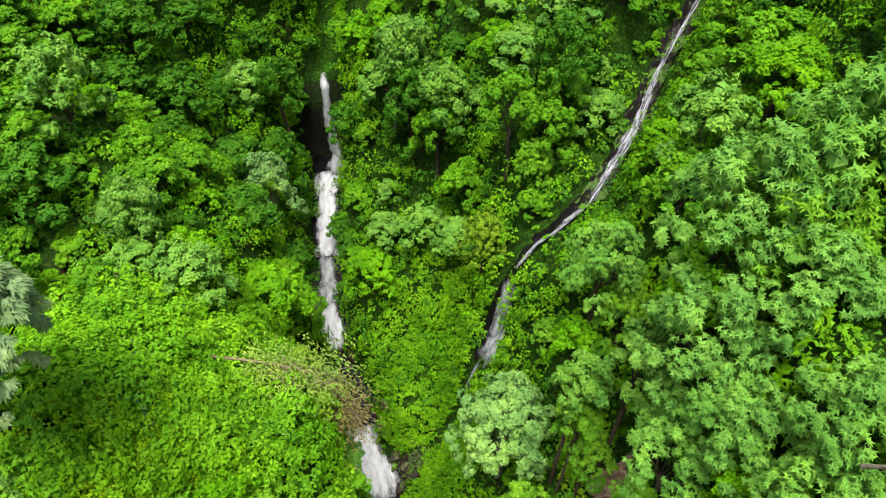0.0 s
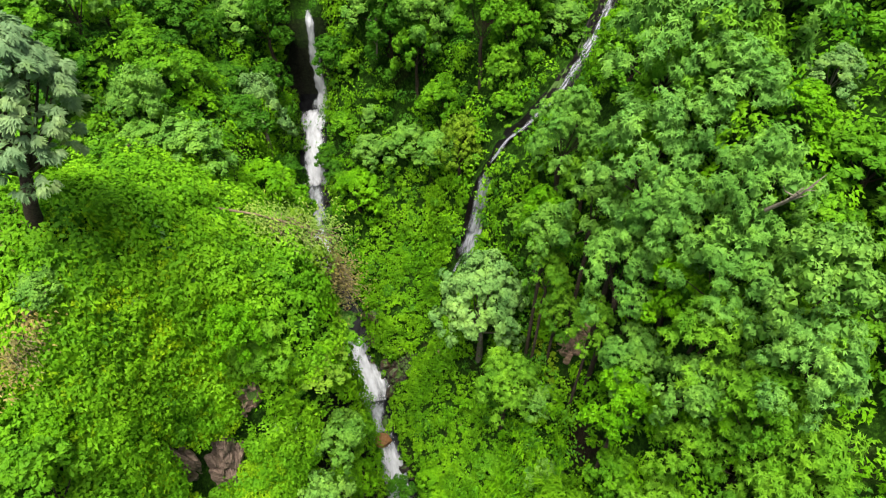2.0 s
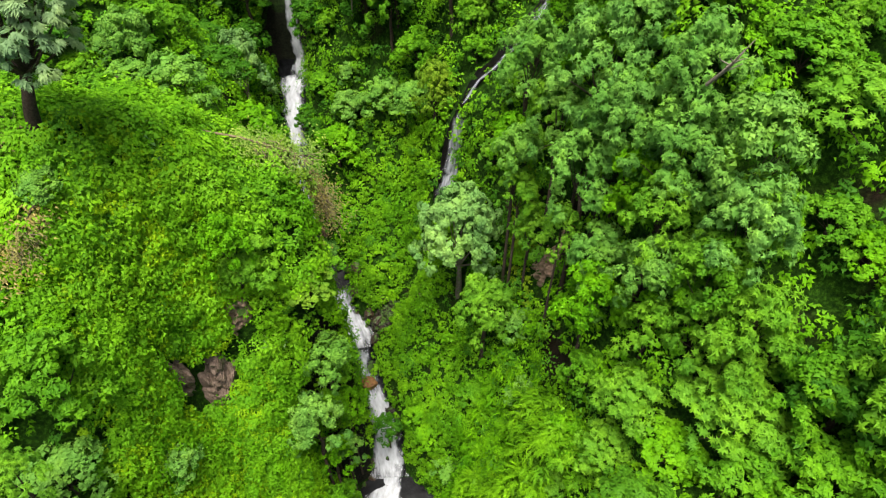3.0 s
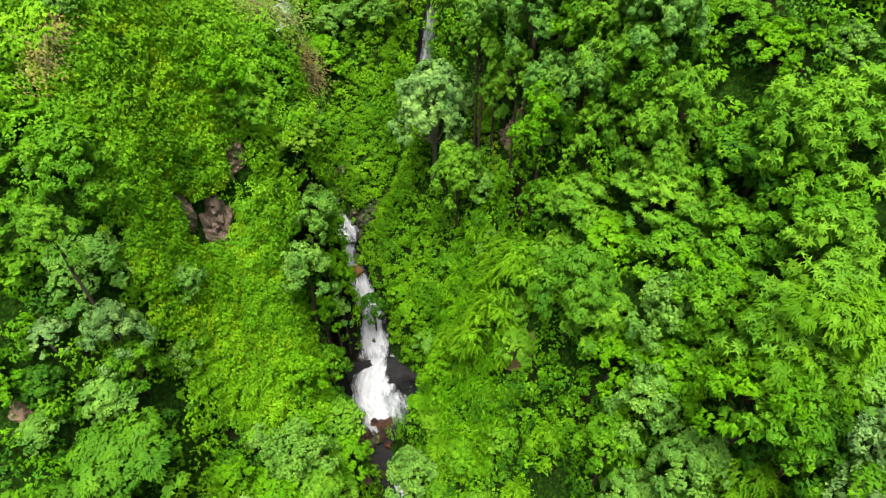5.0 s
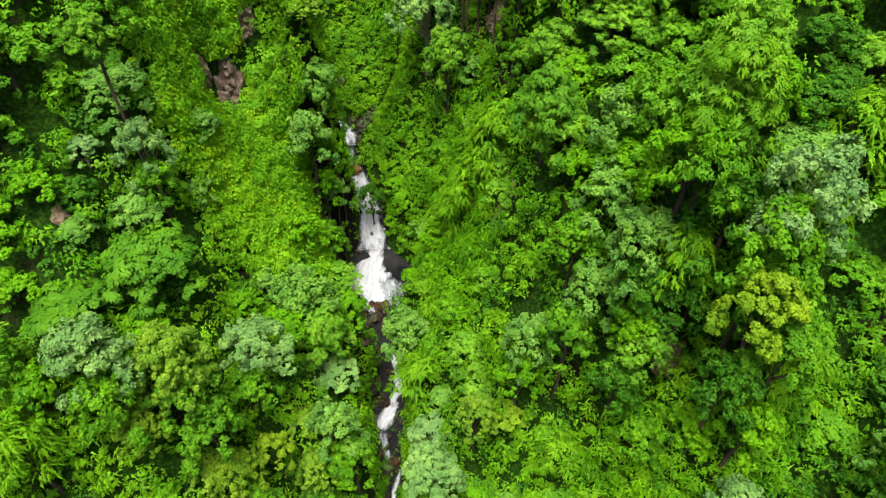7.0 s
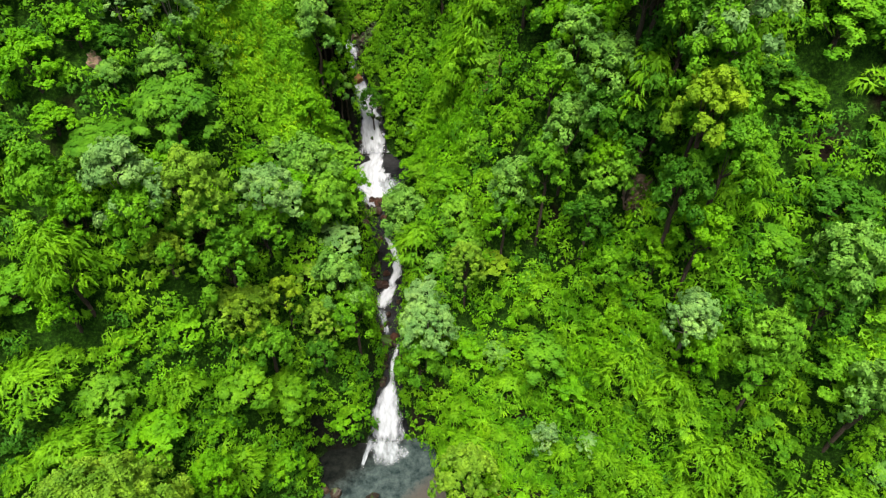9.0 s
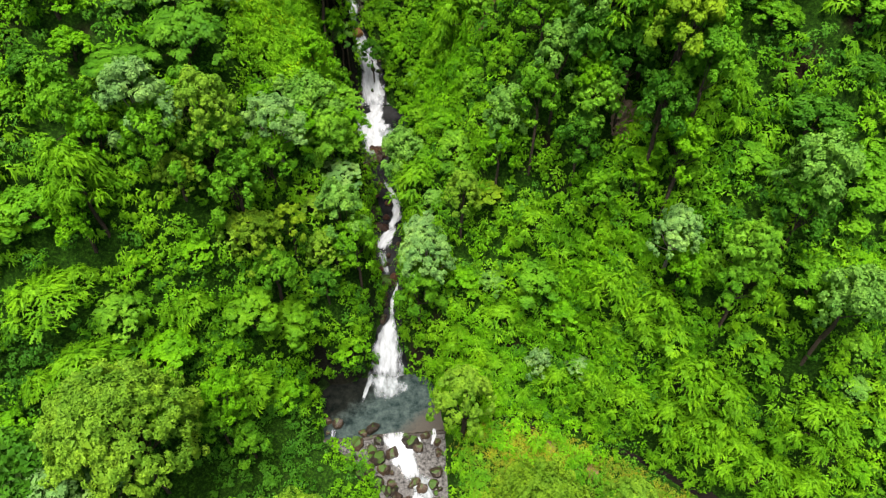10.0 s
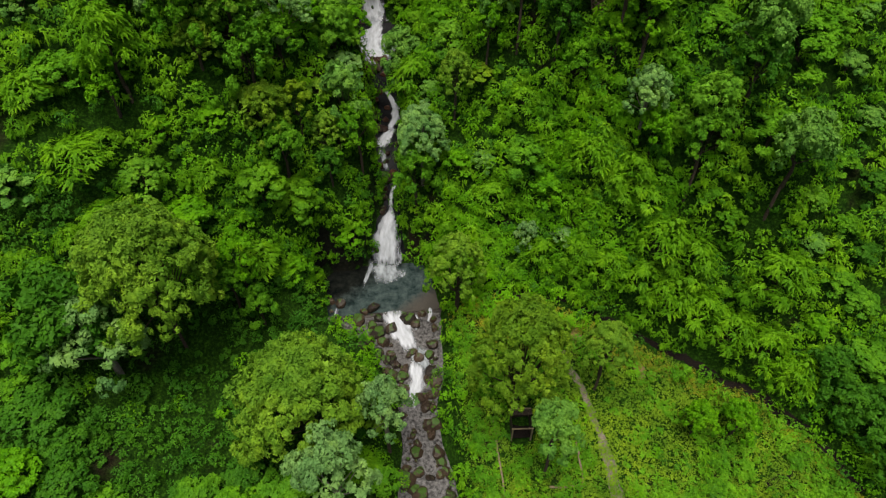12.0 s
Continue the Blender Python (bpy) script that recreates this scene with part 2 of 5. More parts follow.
# a drainage ditch along the foot of the slope, and its branch: x, y, half width
DITCH = [(5.5, -29.4, 0.17), (10.3, -30.6, 0.17), (15.3, -32.6, 0.17), (17.5, -34.2, 0.19), (21.5, -36.4, 0.22), (25.3, -38.6, 0.24), (29.4, -40.9, 0.27), (34.6, -43.9, 0.32), (36.3, -45.8, 0.38), (38.4, -48, 0.43), (40.1, -50.4, 0.43), (41.5, -52.2, 0.32), (42.9, -56.4, 0.32)]
BRANCH = [(39.9, -50.7, 0.5), (38.3, -52.4, 0.5), (35.8, -53.8, 0.6), (33.8, -54.6, 0.6)]
TRAIL = [(15.4, -38.5, 0.25), (15.8, -40.7, 0.35), (16.8, -43, 0.35), (17.4, -46, 0.4), (17.6, -48.7, 0.45), (17.9, -52.7, 0.6), (18.4, -57, 0.6)]
# bare patches: x, y, radius
BARE = [(-12.2, 12.0, 0.9), (-11.4, 12.1, 0.6), (-13.1, 10.7, 0.7), (-13.8, 10.2, 0.8), (-15.6, 7.5, 0.8), (-14.5, 9.7, 1.0), (-15.2, 9.1, 1.0), (-16.0, 8.4, 0.9), (-13.6, 8.5, 0.4), (-3.2, 28.0, 1.5), (11.5, 18.4, 1.5), (11.2, 19.2, 1.0), (11.8, 17.2, 1.0), (8.8, -1.3, 1.0), (9.6, -0.5, 1.1), (10.3, 0.1, 0.9), (19.6, -17.4, 1.4), (-24.1, -6.8, 1.2), (9.2, -46.9, 1.8)]
# heights along lines of equal x: y, z
SLOPES = {
    -60: [(-80, 14), (-45, 18), (-25, 36), (0, 62), (20, 72), (80, 88)],
    -32: [(-80, 8), (-44, 9), (-36, 12), (-26, 23), (-18, 31), (-8, 42), (3, 54), (12, 63), (22, 60), (30, 56), (45, 60), (60, 66), (80, 80)],
    -25: [(-80, 5), (-44, 6), (-35, 8), (-26, 16), (-17, 29), (-7, 39), (2, 50), (10, 61), (14, 62), (24, 56), (33, 53), (45, 52), (55, 53), (65, 61), (80, 74)],
    -18: [(-80, 3), (-44, 3), (-32, 5), (-25, 11), (-17, 23), (-5, 35), (2, 42), (7, 50), (10, 60), (13, 62.5), (20, 58), (26, 55), (33, 49), (40, 47), (50, 44), (60, 46), (66, 55), (80, 66)],
    -16: [(-80, 1.5), (-44, 2), (-31, 3.5), (-25, 8), (-18, 18.5), (-5, 31.5), (2, 37), (7, 40.5), (8, 42.3), (10, 47.5), (12, 57), (13.5, 60), (20, 57), (26, 54), (33, 48.5), (40, 46), (80, 55)],
    -13.5: [(-80, 0), (-44, 1), (-30, 2), (-25, 5), (-19, 13), (-13, 21), (-4, 28), (4, 34.5), (7.5, 38), (10.5, 42), (12, 46), (13.5, 51), (15.5, 56.5), (20, 55), (25, 52.5), (30, 48), (36, 44), (80, 44)],
    0: [(-80, 0), (20, 25), (26, 25.5), (30, 27.5), (35, 30), (40, 34), (45, 39), (50, 46), (56, 56), (62, 61), (80, 74)],
    6: [(-80, 0), (-44, 2.5), (-36, 2.6), (-31, 3.5), (-26, 7), (-22, 13), (-16, 20), (-9, 26), (0, 27), (8, 26.5), (14, 28), (18, 30), (22, 34), (26, 38), (30, 42), (34, 46), (38, 47), (42, 50), (48, 56), (60, 64), (80, 76)],
    10: [(-80, 1), (-44, 2.8), (-36, 3), (-31, 4.5), (-26, 9), (-21, 17), (-16, 24), (-10, 31), (0, 36), (8, 35.5), (14, 37), (18, 39.5), (22, 43), (26, 48), (30, 51), (35, 51), (40, 49), (46, 55), (52, 60), (80, 76)],
    12.5: [(-80, 1), (-45, 2.7), (-37, 3), (-31, 5), (-26, 11), (-21, 20), (-16, 28), (-10, 36), (-4, 42), (4, 44), (8, 47), (11, 50), (14, 44.5), (16, 41.5), (20, 42.5), (23, 50), (28, 55), (36, 53), (40, 49.5), (46, 53), (52, 58), (80, 77)],
    15: [(-80, 1), (-46, 2.6), (-38, 3), (-32, 6), (-26, 15), (-20, 25), (-16, 33), (-10, 42), (-2, 47), (4, 51), (10, 59), (18, 63), (24, 61), (30, 60), (38, 57), (44, 52), (50, 55.5), (60, 65), (80, 78)],
    20: [(-80, 1), (-48, 2), (-40, 3), (-36, 6), (-31, 14), (-25, 25), (-18, 33), (-14, 45), (-10, 49), (0, 51), (10, 62), (20, 68), (30, 66), (40, 62), (50, 57.5), (56, 59), (65, 67), (80, 80)],
    26: [(-80, 0), (-49, 1), (-42, 3), (-37, 7), (-31, 19), (-25, 31), (-20, 40), (-14, 50), (-6, 55), (2, 59), (12, 68), (30, 72), (50, 70), (80, 84)],
    34: [(-80, 0), (-50, 1), (-43, 2), (-39, 8), (-34, 19), (-28, 32), (-20, 44), (-10, 54), (0, 62), (12, 71), (30, 77), (50, 78), (80, 90)],
    45: [(-80, 0), (-56, 2), (-48, 4), (-42, 10), (-34, 22), (-20, 42), (0, 66), (30, 84), (80, 100)],
    75: [(-80, 2), (-60, 6), (-46, 18), (-20, 52), (10, 82), (80, 122)],
}
LEFT_RIM = [(-80, -2), (-44, -0.5), (-30, 1), (-24, 2.5), (-21, 8), (-17.5, 12), (-14, 17), (-4, 23), (4, 26), (7, 32), (13, 46), (16.5, 50), (20, 51.5), (24, 48), (27, 43), (30, 40), (36, 38), (44, 38), (52, 36), (60, 43), (63, 48), (80, 60)]
LEFT_GAP = [(-80, 2), (10, 2), (14, 1.8), (17, 1.6), (19.5, 1.7), (22, 2.8), (25, 3), (30, 2), (80, 2)]
RIGHT_RIM = [(-80, -2), (-44, 0.5), (-36, 1.5), (-30, 2), (-25, 3), (-21, 9), (-16, 14), (-8, 18), (0, 16), (5, 18), (10, 18), (16, 21), (20, 22.5), (25, 22.5), (30, 24), (35, 26.5), (40, 28), (45, 32), (50, 34), (56, 40), (62, 50), (80, 62)]


# swells and hollows of the slopes: x, y, radius, rise
KNOLLS = [
    (-21, -16, 8, 8), (-12, -12, 4.5, 5), (-18.5, -7, 6, 1), (-18.5, 2.5, 5, 5), (-26, -3, 7, 3), (-7.5, -15, 2.2, 3), (-14, -22, 5, 2),
    (-15, 9.7, 1.8, -4.5), (29.5, -29.5, 4, 7), (11.5, -4, 3.5, 4), (19, -13.5, 4.5, 6), (21, -22, 4.5, 6), (34.5, -33.5, 4, 8), (30.5, -33, 4, -5), (20.0, -17.3, 2.4, -6), (9.5, -14, 3, 4), (-24, 37, 6, 5), (15.5, 14, 3.6, 5), (-22.5, 61, 6, -4),
]


def along(line, y):
    a = np.array(line, float)
    return np.interp(y, a[:, 0], a[:, 1])


def stream_at(y):
    a = np.array(LOWER_STREAM + UPPER_STREAM, float)
    return [np.interp(y, a[:, 0], a[:, k]) for k in (1, 2, 3)]


def value_noise(x, y, scale, seed):
    """Smooth noise from -1 to 1 over arrays."""
    table = np.random.default_rng(seed).uniform(-1, 1, (64, 64))
    u, v = np.asarray(x) / scale, np.asarray(y) / scale
    i, j = np.floor(u).astype(int), np.floor(v).astype(int)
    f, g = u - i, v - j
    f, g = f * f * (3 - 2 * f), g * g * (3 - 2 * g)
    c = lambda a, b: table[(i + a) % 64, (j + b) % 64]
    return (c(0, 0) * (1 - f) + c(1, 0) * f) * (1 - g) + (c(0, 1) * (1 - f) + c(1, 1) * f) * g


def near_path(x, y, path):
    """Distance in plan to a path of points, and the path's third value there."""
    best, val = np.full(np.shape(x), 1e9), np.zeros(np.shape(x))
    for (ax, ay, az), (bx, by, bz) in zip(path, path[1:]):
        ux, uy = bx - ax, by - ay
        s = np.clip(((x - ax) * ux + (y - ay) * uy) / max(ux * ux + uy * uy, 1e-6), 0, 1)
        d = np.hypot(x - ax - s * ux, y - ay - s * uy)
        val = np.where(d < best, az + s * (bz - az), val)
        best = np.minimum(best, d)
    return best, val


def blurred(z, steps):
    for _ in range(steps):
        p = np.pad(z, 1, mode="edge")
        z = (p[:-2, 1:-1] + p[2:, 1:-1] + 2 * p[1:-1, 1:-1]) / 4
        p = np.pad(z, 1, mode="edge")
        z = (p[1:-1, :-2] + p[1:-1, 2:] + 2 * p[1:-1, 1:-1]) / 4
    return z


GX, GY = np.arange(-70, 76, 0.6), np.arange(-86, 86.1, 0.5)
HX, HY = np.meshgrid(GX, GY)


def land():
    z = np.zeros_like(HX)
    for r, y in enumerate(GY):
        xl, xr, zs = stream_at(y)
        rl, rr = xl - along(LEFT_GAP, y), xr + 2.5
        knots = [(x, along(line, y)) for x, line in SLOPES.items() if x < rl - 1.5 or x > rr + 1.5]
        knots += [(rl, along(LEFT_RIM, y)), (xl, zs - 0.2), (xr, zs - 0.2), (rr, along(RIGHT_RIM, y))]
        knots.sort()
        z[r] = np.interp(GX, [k[0] for k in knots], [k[1] for k in knots])
    z = blurred(z, 3)
    for a, b, q, rise in KNOLLS:
        z += rise * np.exp(-((HX - a) ** 2 + (HY - b) ** 2) / (q * q))
    z += 0.9 * value_noise(HX, HY, 5.0, 1) + 0.45 * value_noise(HX, HY, 2.1, 2) + 0.2 * value_noise(HX, HY, 0.9, 3)
    d, zp = near_path(HX, HY, SIDE_STREAM)
    k = np.clip((d - 0.9) / 2.2, 0, 1)
    z = z * k + (zp - 0.25) * (1 - k)
    d, zp = near_path(HX, HY, DITCH)
    z = z - 0.9 * np.clip(1.5 - d / 0.8, 0, 1)
    xl, xr, zs = stream_at(HY)
    out = np.maximum(xl - HX, HX - xr)
    k = np.clip((out - 0.2) / 0.9, 0, 1)
    z = np.where(out < 1.1, z * k + (zs - 0.35 + 0.12 * value_noise(HX, HY, 0.9, 3)) * (1 - k), z)
    return z


HZ = land()
SLOPE_Y, SLOPE_X = np.gradient(HZ, 0.5, 0.6)


def sample(grid, x, y):
    u = np.clip((np.asarray(x, float) - GX[0]) / 0.6, 0, len(GX) - 1.001)
    v = np.clip((np.asarray(y, float) - GY[0]) / 0.5, 0, len(GY) - 1.001)
    i, j = u.astype(int), v.astype(int)
    f, g = u - i, v - j
    return (grid[j, i] * (1 - f) + grid[j, i + 1] * f) * (1 - g) + (grid[j + 1, i] * (1 - f) + grid[j + 1, i + 1] * f) * g


def ground_z(x, y):
    return sample(HZ, x, y)


def ground_normal(x, y):
    n = np.stack([-sample(SLOPE_X, x, y), -sample(SLOPE_Y, x, y), np.ones(np.shape(x))], -1)
    return n / np.linalg.norm(n, axis=-1, keepdims=True)


def mesh_of(name, verts, faces, material, smooth=False):
    me = bpy.data.meshes.new(name)
    me.from_pydata([tuple(v) for v in verts], [], [tuple(f) for f in faces])
    me.materials.append(material)
    if smooth:
        me.shade_smooth()
    me.update()
    return me


def part(name, data, parent, label=""):
    ob = new(name, data)
    ob.parent = parent
    return tagged(ob, label)


def build_ground():
    far = np.array([60, 200, 600, 1500.0])
    xs = np.concatenate([GX[0] - far[::-1], GX, GX[-1] + far])
    ys = np.concatenate([GY[0] - far[::-1], GY, GY[-1] + far])
    z = np.pad(HZ, 4, mode="edge")
    X, Y = np.meshgrid(xs, ys)
    w, h = len(xs), len(ys)
    verts = np.stack([X, Y, z], -1).reshape(-1, 3)
    i = (np.arange(h - 1)[:, None] * w + np.arange(w - 1)[None, :]).reshape(-1)
    faces = np.stack([i, i + 1, i + w + 1, i + w], -1)
    me = bpy.data.meshes.new("ground")
    me.vertices.add(len(verts))
    me.vertices.foreach_set("co", verts.ravel())
    me.loops.add(faces.size)
    me.loops.foreach_set("vertex_index", faces.ravel())
    me.polygons.add(len(faces))
    me.polygons.foreach_set("loop_start", np.arange(0, faces.size, 4))
    me.update(calc_edges=True)
    me.shade_smooth()
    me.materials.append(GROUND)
    return tagged(new("ground", me), "steep mossy soil hillside cut by a rocky gorge", "hillside", kind="structure")


build_ground()


# ---- leaves ----
def leaf_data(name, centre, normal, heading, length, width, material):
    """One mesh of pointed leaves: each has a broad base and a drooping tip."""
    n = len(centre)
    side = np.cross(normal, heading)
    side /= np.linalg.norm(side, axis=1, keepdims=True) + 1e-9
    heading = np.cross(side, normal)
    heading /= np.linalg.norm(heading, axis=1, keepdims=True) + 1e-9
    L, W = length[:, None], width[:, None]
    me = bpy.data.meshes.new(name)
    v = np.empty((n, 3, 3))
    v[:, 0] = centre - heading * L * 0.4 + side * W * 0.55
    v[:, 1] = centre + heading * L * 0.6 - normal * L * 0.08
    v[:, 2] = centre - heading * L * 0.4 - side * W * 0.55
    me.vertices.add(n * 3)
    me.vertices.foreach_set("co", v.ravel())
    me.loops.add(n * 3)
    me.loops.foreach_set("vertex_index", np.arange(n * 3))
    me.polygons.add(n)
    me.polygons.foreach_set("loop_start", np.arange(0, n * 3, 3))
    me.update(calc_edges=True)
    me.materials.append(material)
    return me


LEAF_SCALE = 0.82


def unit(v):
    return v / (np.linalg.norm(v, axis=-1, keepdims=True) + 1e-9)


def tube(points, radii, sides=6):
    """Verts and faces of a tapered tube along points."""
    verts, faces = [], []
    pts = [Vector(p) for p in points]
    for i, p in enumerate(pts):
        d = (pts[min(i + 1, len(pts) - 1)] - pts[max(i - 1, 0)]).normalized()
        a = d.orthogonal().normalized()
        b = d.cross(a)
        for s in range(sides):
            w = 2 * math.pi * s / sides
            verts.append(p + (a * math.cos(w) + b * math.sin(w)) * radii[i])
    for i in range(len(pts) - 1):
        for s in range(sides):
            t = (s + 1) % sides
            faces.append((i * sides + s, i * sides + t, (i + 1) * sides + t, (i + 1) * sides + s))
    faces.append(tuple(range((len(pts) - 1) * sides, len(pts) * sides)))
    return verts, faces


def joined(pieces):
    verts, faces = [], []
    for v, f in pieces:
        k = len(verts)
        verts += list(v)
        faces += [tuple(i + k for i in q) for q in f]
    return verts, faces


def tree_meshes(seed, radius, depth, height, lobes, leaves, leaf, material, bark, style, clump=0.34, puffs=9):
    """Trunk and crown of a tree standing at the origin: boughs carry lobes, lobes carry puffs of leaves. style: puff, rosette, spray or feather."""
    r = np.random.default_rng(seed)
    lobe = []
    for i in range(lobes):
        a = i * 2.399 + r.uniform(-0.4, 0.4)
        q = math.sqrt((i + 0.5) / lobes)
        rad = radius * (q * 0.82 + r.uniform(-0.08, 0.08))
        top = height - depth * (0.10 + (1 - math.sqrt(1 - 0.97 * q * q)) * r.uniform(0.85, 1.05) + 0.16 * r.random() * (lobes < 40))
        size = radius * clump * r.uniform(0.7, 1.25) * (1.1 - 0.25 * q)
        lobe.append((rad * math.cos(a), rad * math.sin(a), top, size))
    lobe = np.array(lobe)
    heart = np.array([0, 0, height - depth * 0.9])
    out = unit(lobe[:, :3] - heart)

    def turned_out(d, way, least):
        """Directions d mirrored to the side that way looks to."""
        k = np.sum(d * way, 1, keepdims=True)
        return np.where(k < least, d - 2 * k * way, d)

    k = np.repeat(np.arange(lobes), puffs)
    d = turned_out(unit(r.normal(size=(len(k), 3))), unit(out[k] + np.array([0, 0, 0.25])), -0.1)
    flat = np.array([1, 1, 0.62 if style in ("spray", "feather") else 0.82])
    puff = lobe[k, :3] + d * lobe[k, 3:4] * r.uniform(0.62, 0.92, (len(k), 1)) * flat
    wide = lobe[k, 3] * r.uniform(0.25, 0.46, len(k))
    share = wide ** 2 / np.sum(wide ** 2)

    def shell(n):
        pick = r.choice(len(puff), n, p=share)
        e = turned_out(unit(r.normal(size=(n, 3))), d[pick], -0.15)
        return pick, e, puff[pick] + e * (wide[pick] * r.uniform(0.75, 1.08, n))[:, None] * flat

    up = np.array([0, 0, 1.0])
    if style == "rosette":  # whorls of leaves at the twigs' ends
        each = 7
        twigs = leaves // each
        pick, e, tip = shell(twigs)
        axis = unit(e * 0.5 + d[pick] * 0.3 + up * 0.6 + r.normal(size=(twigs, 3)) * 0.3)
        a = unit(np.cross(axis, unit(r.normal(size=(twigs, 3)))))
        b = np.cross(axis, a)
        k = np.repeat(np.arange(twigs), each)
        w = np.tile(np.arange(each) * 2 * math.pi / each, twigs) + r.uniform(-0.35, 0.35, len(k))
        radial = a[k] * np.cos(w)[:, None] + b[k] * np.sin(w)[:, None]
        lift = r.uniform(-0.6, 0.2, (len(k), 1))
        head = unit(radial + axis[k] * lift)
        n = unit(axis[k] - radial * lift + r.normal(size=(len(k), 3)) * 0.18)
        c = tip[k] + head * leaf[0] * 0.5
    elif style == "spray":  # arching sprays of narrow leaves
        each = 6
        twigs = leaves // each
        pick, e, tip = shell(twigs)
        way = unit(e * np.array([1, 1, 0.2]) + d[pick] * np.array([0.8, 0.8, 0]) + up * 0.25 + r.normal(size=(twigs, 3)) * 0.25)
        long = leaf[0] * r.uniform(1.3, 2.2, (twigs, 1))
        k = np.repeat(np.arange(twigs), each)
        q = np.tile((np.arange(each) + 0.3) / each, twigs)[:, None]
        c = tip[k] + way[k] * q * long[k] - up * q * q * 0.55 * long[k]
        along_it = unit(way[k] - up * 1.1 * q)
        side = np.cross(along_it, up) * np.where(np.arange(len(k)) % 2 == 0, 1, -1)[:, None]
        head = unit(along_it + side * r.uniform(0.2, 0.8, (len(k), 1)) - up * 0.15)
        n = unit(up * 0.8 + along_it * 0.35 + e[k] * 0.4 + r.normal(size=(len(k), 3)) * 0.15)
    else:
        pick, e, c = shell(leaves)
        if style == "feather":
            head = unit(e * np.array([1, 1, 0.2]) + d[pick] * 0.6 - up * 0.5 + r.normal(size=c.shape) * 0.3)
            n = unit(e * 0.35 + d[pick] * 0.4 + up * 0.7 + r.normal(size=c.shape) * 0.16)
        else:
            head = unit(e + r.normal(size=c.shape) * 0.9 - up * 0.2)
            n = unit(e * 0.55 + d[pick] * 0.35 + up * 0.45 + r.normal(size=c.shape) * 0.45)
    size = r.uniform(0.75, 1.3, len(c))
    crown = leaf_data("crown", c, n, head, leaf[0] * size, leaf[1] * size * r.uniform(0.85, 1.2, len(c)), material)
    bits = []
    fork = max(0.12 * height, height - depth * 0.95)
    bend = r.normal(size=2) * 0.15
    tr = 0.034 * height ** 0.9
    bits.append(tube([(0, 0, -1.0), (bend[0], bend[1], fork * 0.5), (0, 0, fork)], [tr * 1.3, tr, tr * 0.75]))
    for i in r.permutation(lobes)[: max(5, lobes // 3)]:
        x, y, z, s = lobe[i]
        bits.append(tube([(0, 0, fork - 0.3), (x * 0.45, y * 0.45, fork + (z - fork) * 0.35), (x * 0.85, y * 0.85, z - 0.15 * s)], [tr * 0.34, tr * 0.22, tr * 0.08], 5))
    trunk = mesh_of("trunk", *joined(bits), bark, True)
    each = 30 if lobes < 40 else 20
    k = np.repeat(np.arange(lobes), each)
    e = turned_out(unit(r.normal(size=(len(k), 3))), out[k], -0.5)
    c = lobe[k, :3] + e * lobe[k, 3:4] * r.uniform(0.3, 0.6, (len(k), 1)) * flat
    long = lobe[k, 3] * r.uniform(0.32, 0.52, len(k))
    inner = leaf_data("inner_foliage", c, e, unit(r.normal(size=(len(k), 3))), long, long * 0.75, material)
    return trunk, crown, inner


KINDS = {}


def tree_kind(key, name, label, category, group, variants, **kw):
    KINDS[key] = (name, label, category, group, [tree_meshes(1000 + 17 * len(KINDS) + v, **kw) for v in range(variants)], kw["height"], kw["radius"])


tree_kind("mid", "broadleaf_tree", "mid-green broadleaf tree with a lumpy crown on the slope", "tree", "forest trees", 4, radius=3.0, depth=5.6, height=7.0, lobes=19, leaves=3100, leaf=(0.30, 0.20), material=LEAF_MID, bark=BARK, style="puff")
tree_kind("deep", "evergreen_tree", "dark green broadleaf tree with a dense crown", "tree", "dark forest trees", 3, radius=3.0, depth=5.6, height=7.0, lobes=20, leaves=2600, leaf=(0.32, 0.21), material=LEAF_DEEP, bark=BARK, style="puff")
tree_kind("fresh", "rosette_tree", "fresh green tree with leaf rosettes and a lumpy crown", "tree", "rosette-leaved trees", 4, radius=3.0, depth=5.6, height=7.0, lobes=19, leaves=3900, leaf=(0.31, 0.13), material=LEAF_FRESH, bark=BARK, style="rosette")
tree_kind("rosette", "rosette_tree", "pale fresh green tree with small leaf rosettes and a lumpy crown", "tree", "rosette-leaved trees", 3, radius=3.0, depth=5.6, height=7.0, lobes=22, leaves=8400, leaf=(0.235, 0.10), material=leaf_material("leaf_rosette", (0.070, 0.200, 0.038), (0.190, 0.410, 0.095), (0.165, 0.385, 0.058)), bark=BARK, style="rosette")
tree_kind("pale", "pale_leaved_tree", "pale green broadleaf tree with a rounded crown", "tree", "pale forest trees", 3, radius=3.0, depth=5.6, height=7.0, lobes=18, leaves=4000, leaf=(0.25, 0.18), material=LEAF_PALE, bark=BARK, style="puff")
tree_kind("grey", "pale_leaved_tree", "grey-green small-leaved tree with an open crown", "tree", "grey-green trees", 2, radius=3.0, depth=6.0, height=8.0, lobes=24, clump=0.29, leaves=5200, leaf=(0.21, 0.15), material=LEAF_GREY, bark=BARK_PALE, style="puff")
tree_kind("bright", "layered_tree", "bright green broadleaf tree with layered boughs", "tree", "bright forest trees", 3, radius=3.0, depth=5.4, height=7.0, lobes=22, clump=0.30, leaves=3300, leaf=(0.30, 0.19), material=LEAF_BRIGHT, bark=BARK, style="puff")
tree_kind("droop", "drooping_tree", "bright green tree with arching sprays of narrow leaves", "tree", "drooping-leaved trees", 4, radius=3.0, depth=5.0, height=6.2, lobes=18, leaves=4000, leaf=(0.36, 0.105), material=LEAF_BAMBOO, bark=BARK, style="spray")
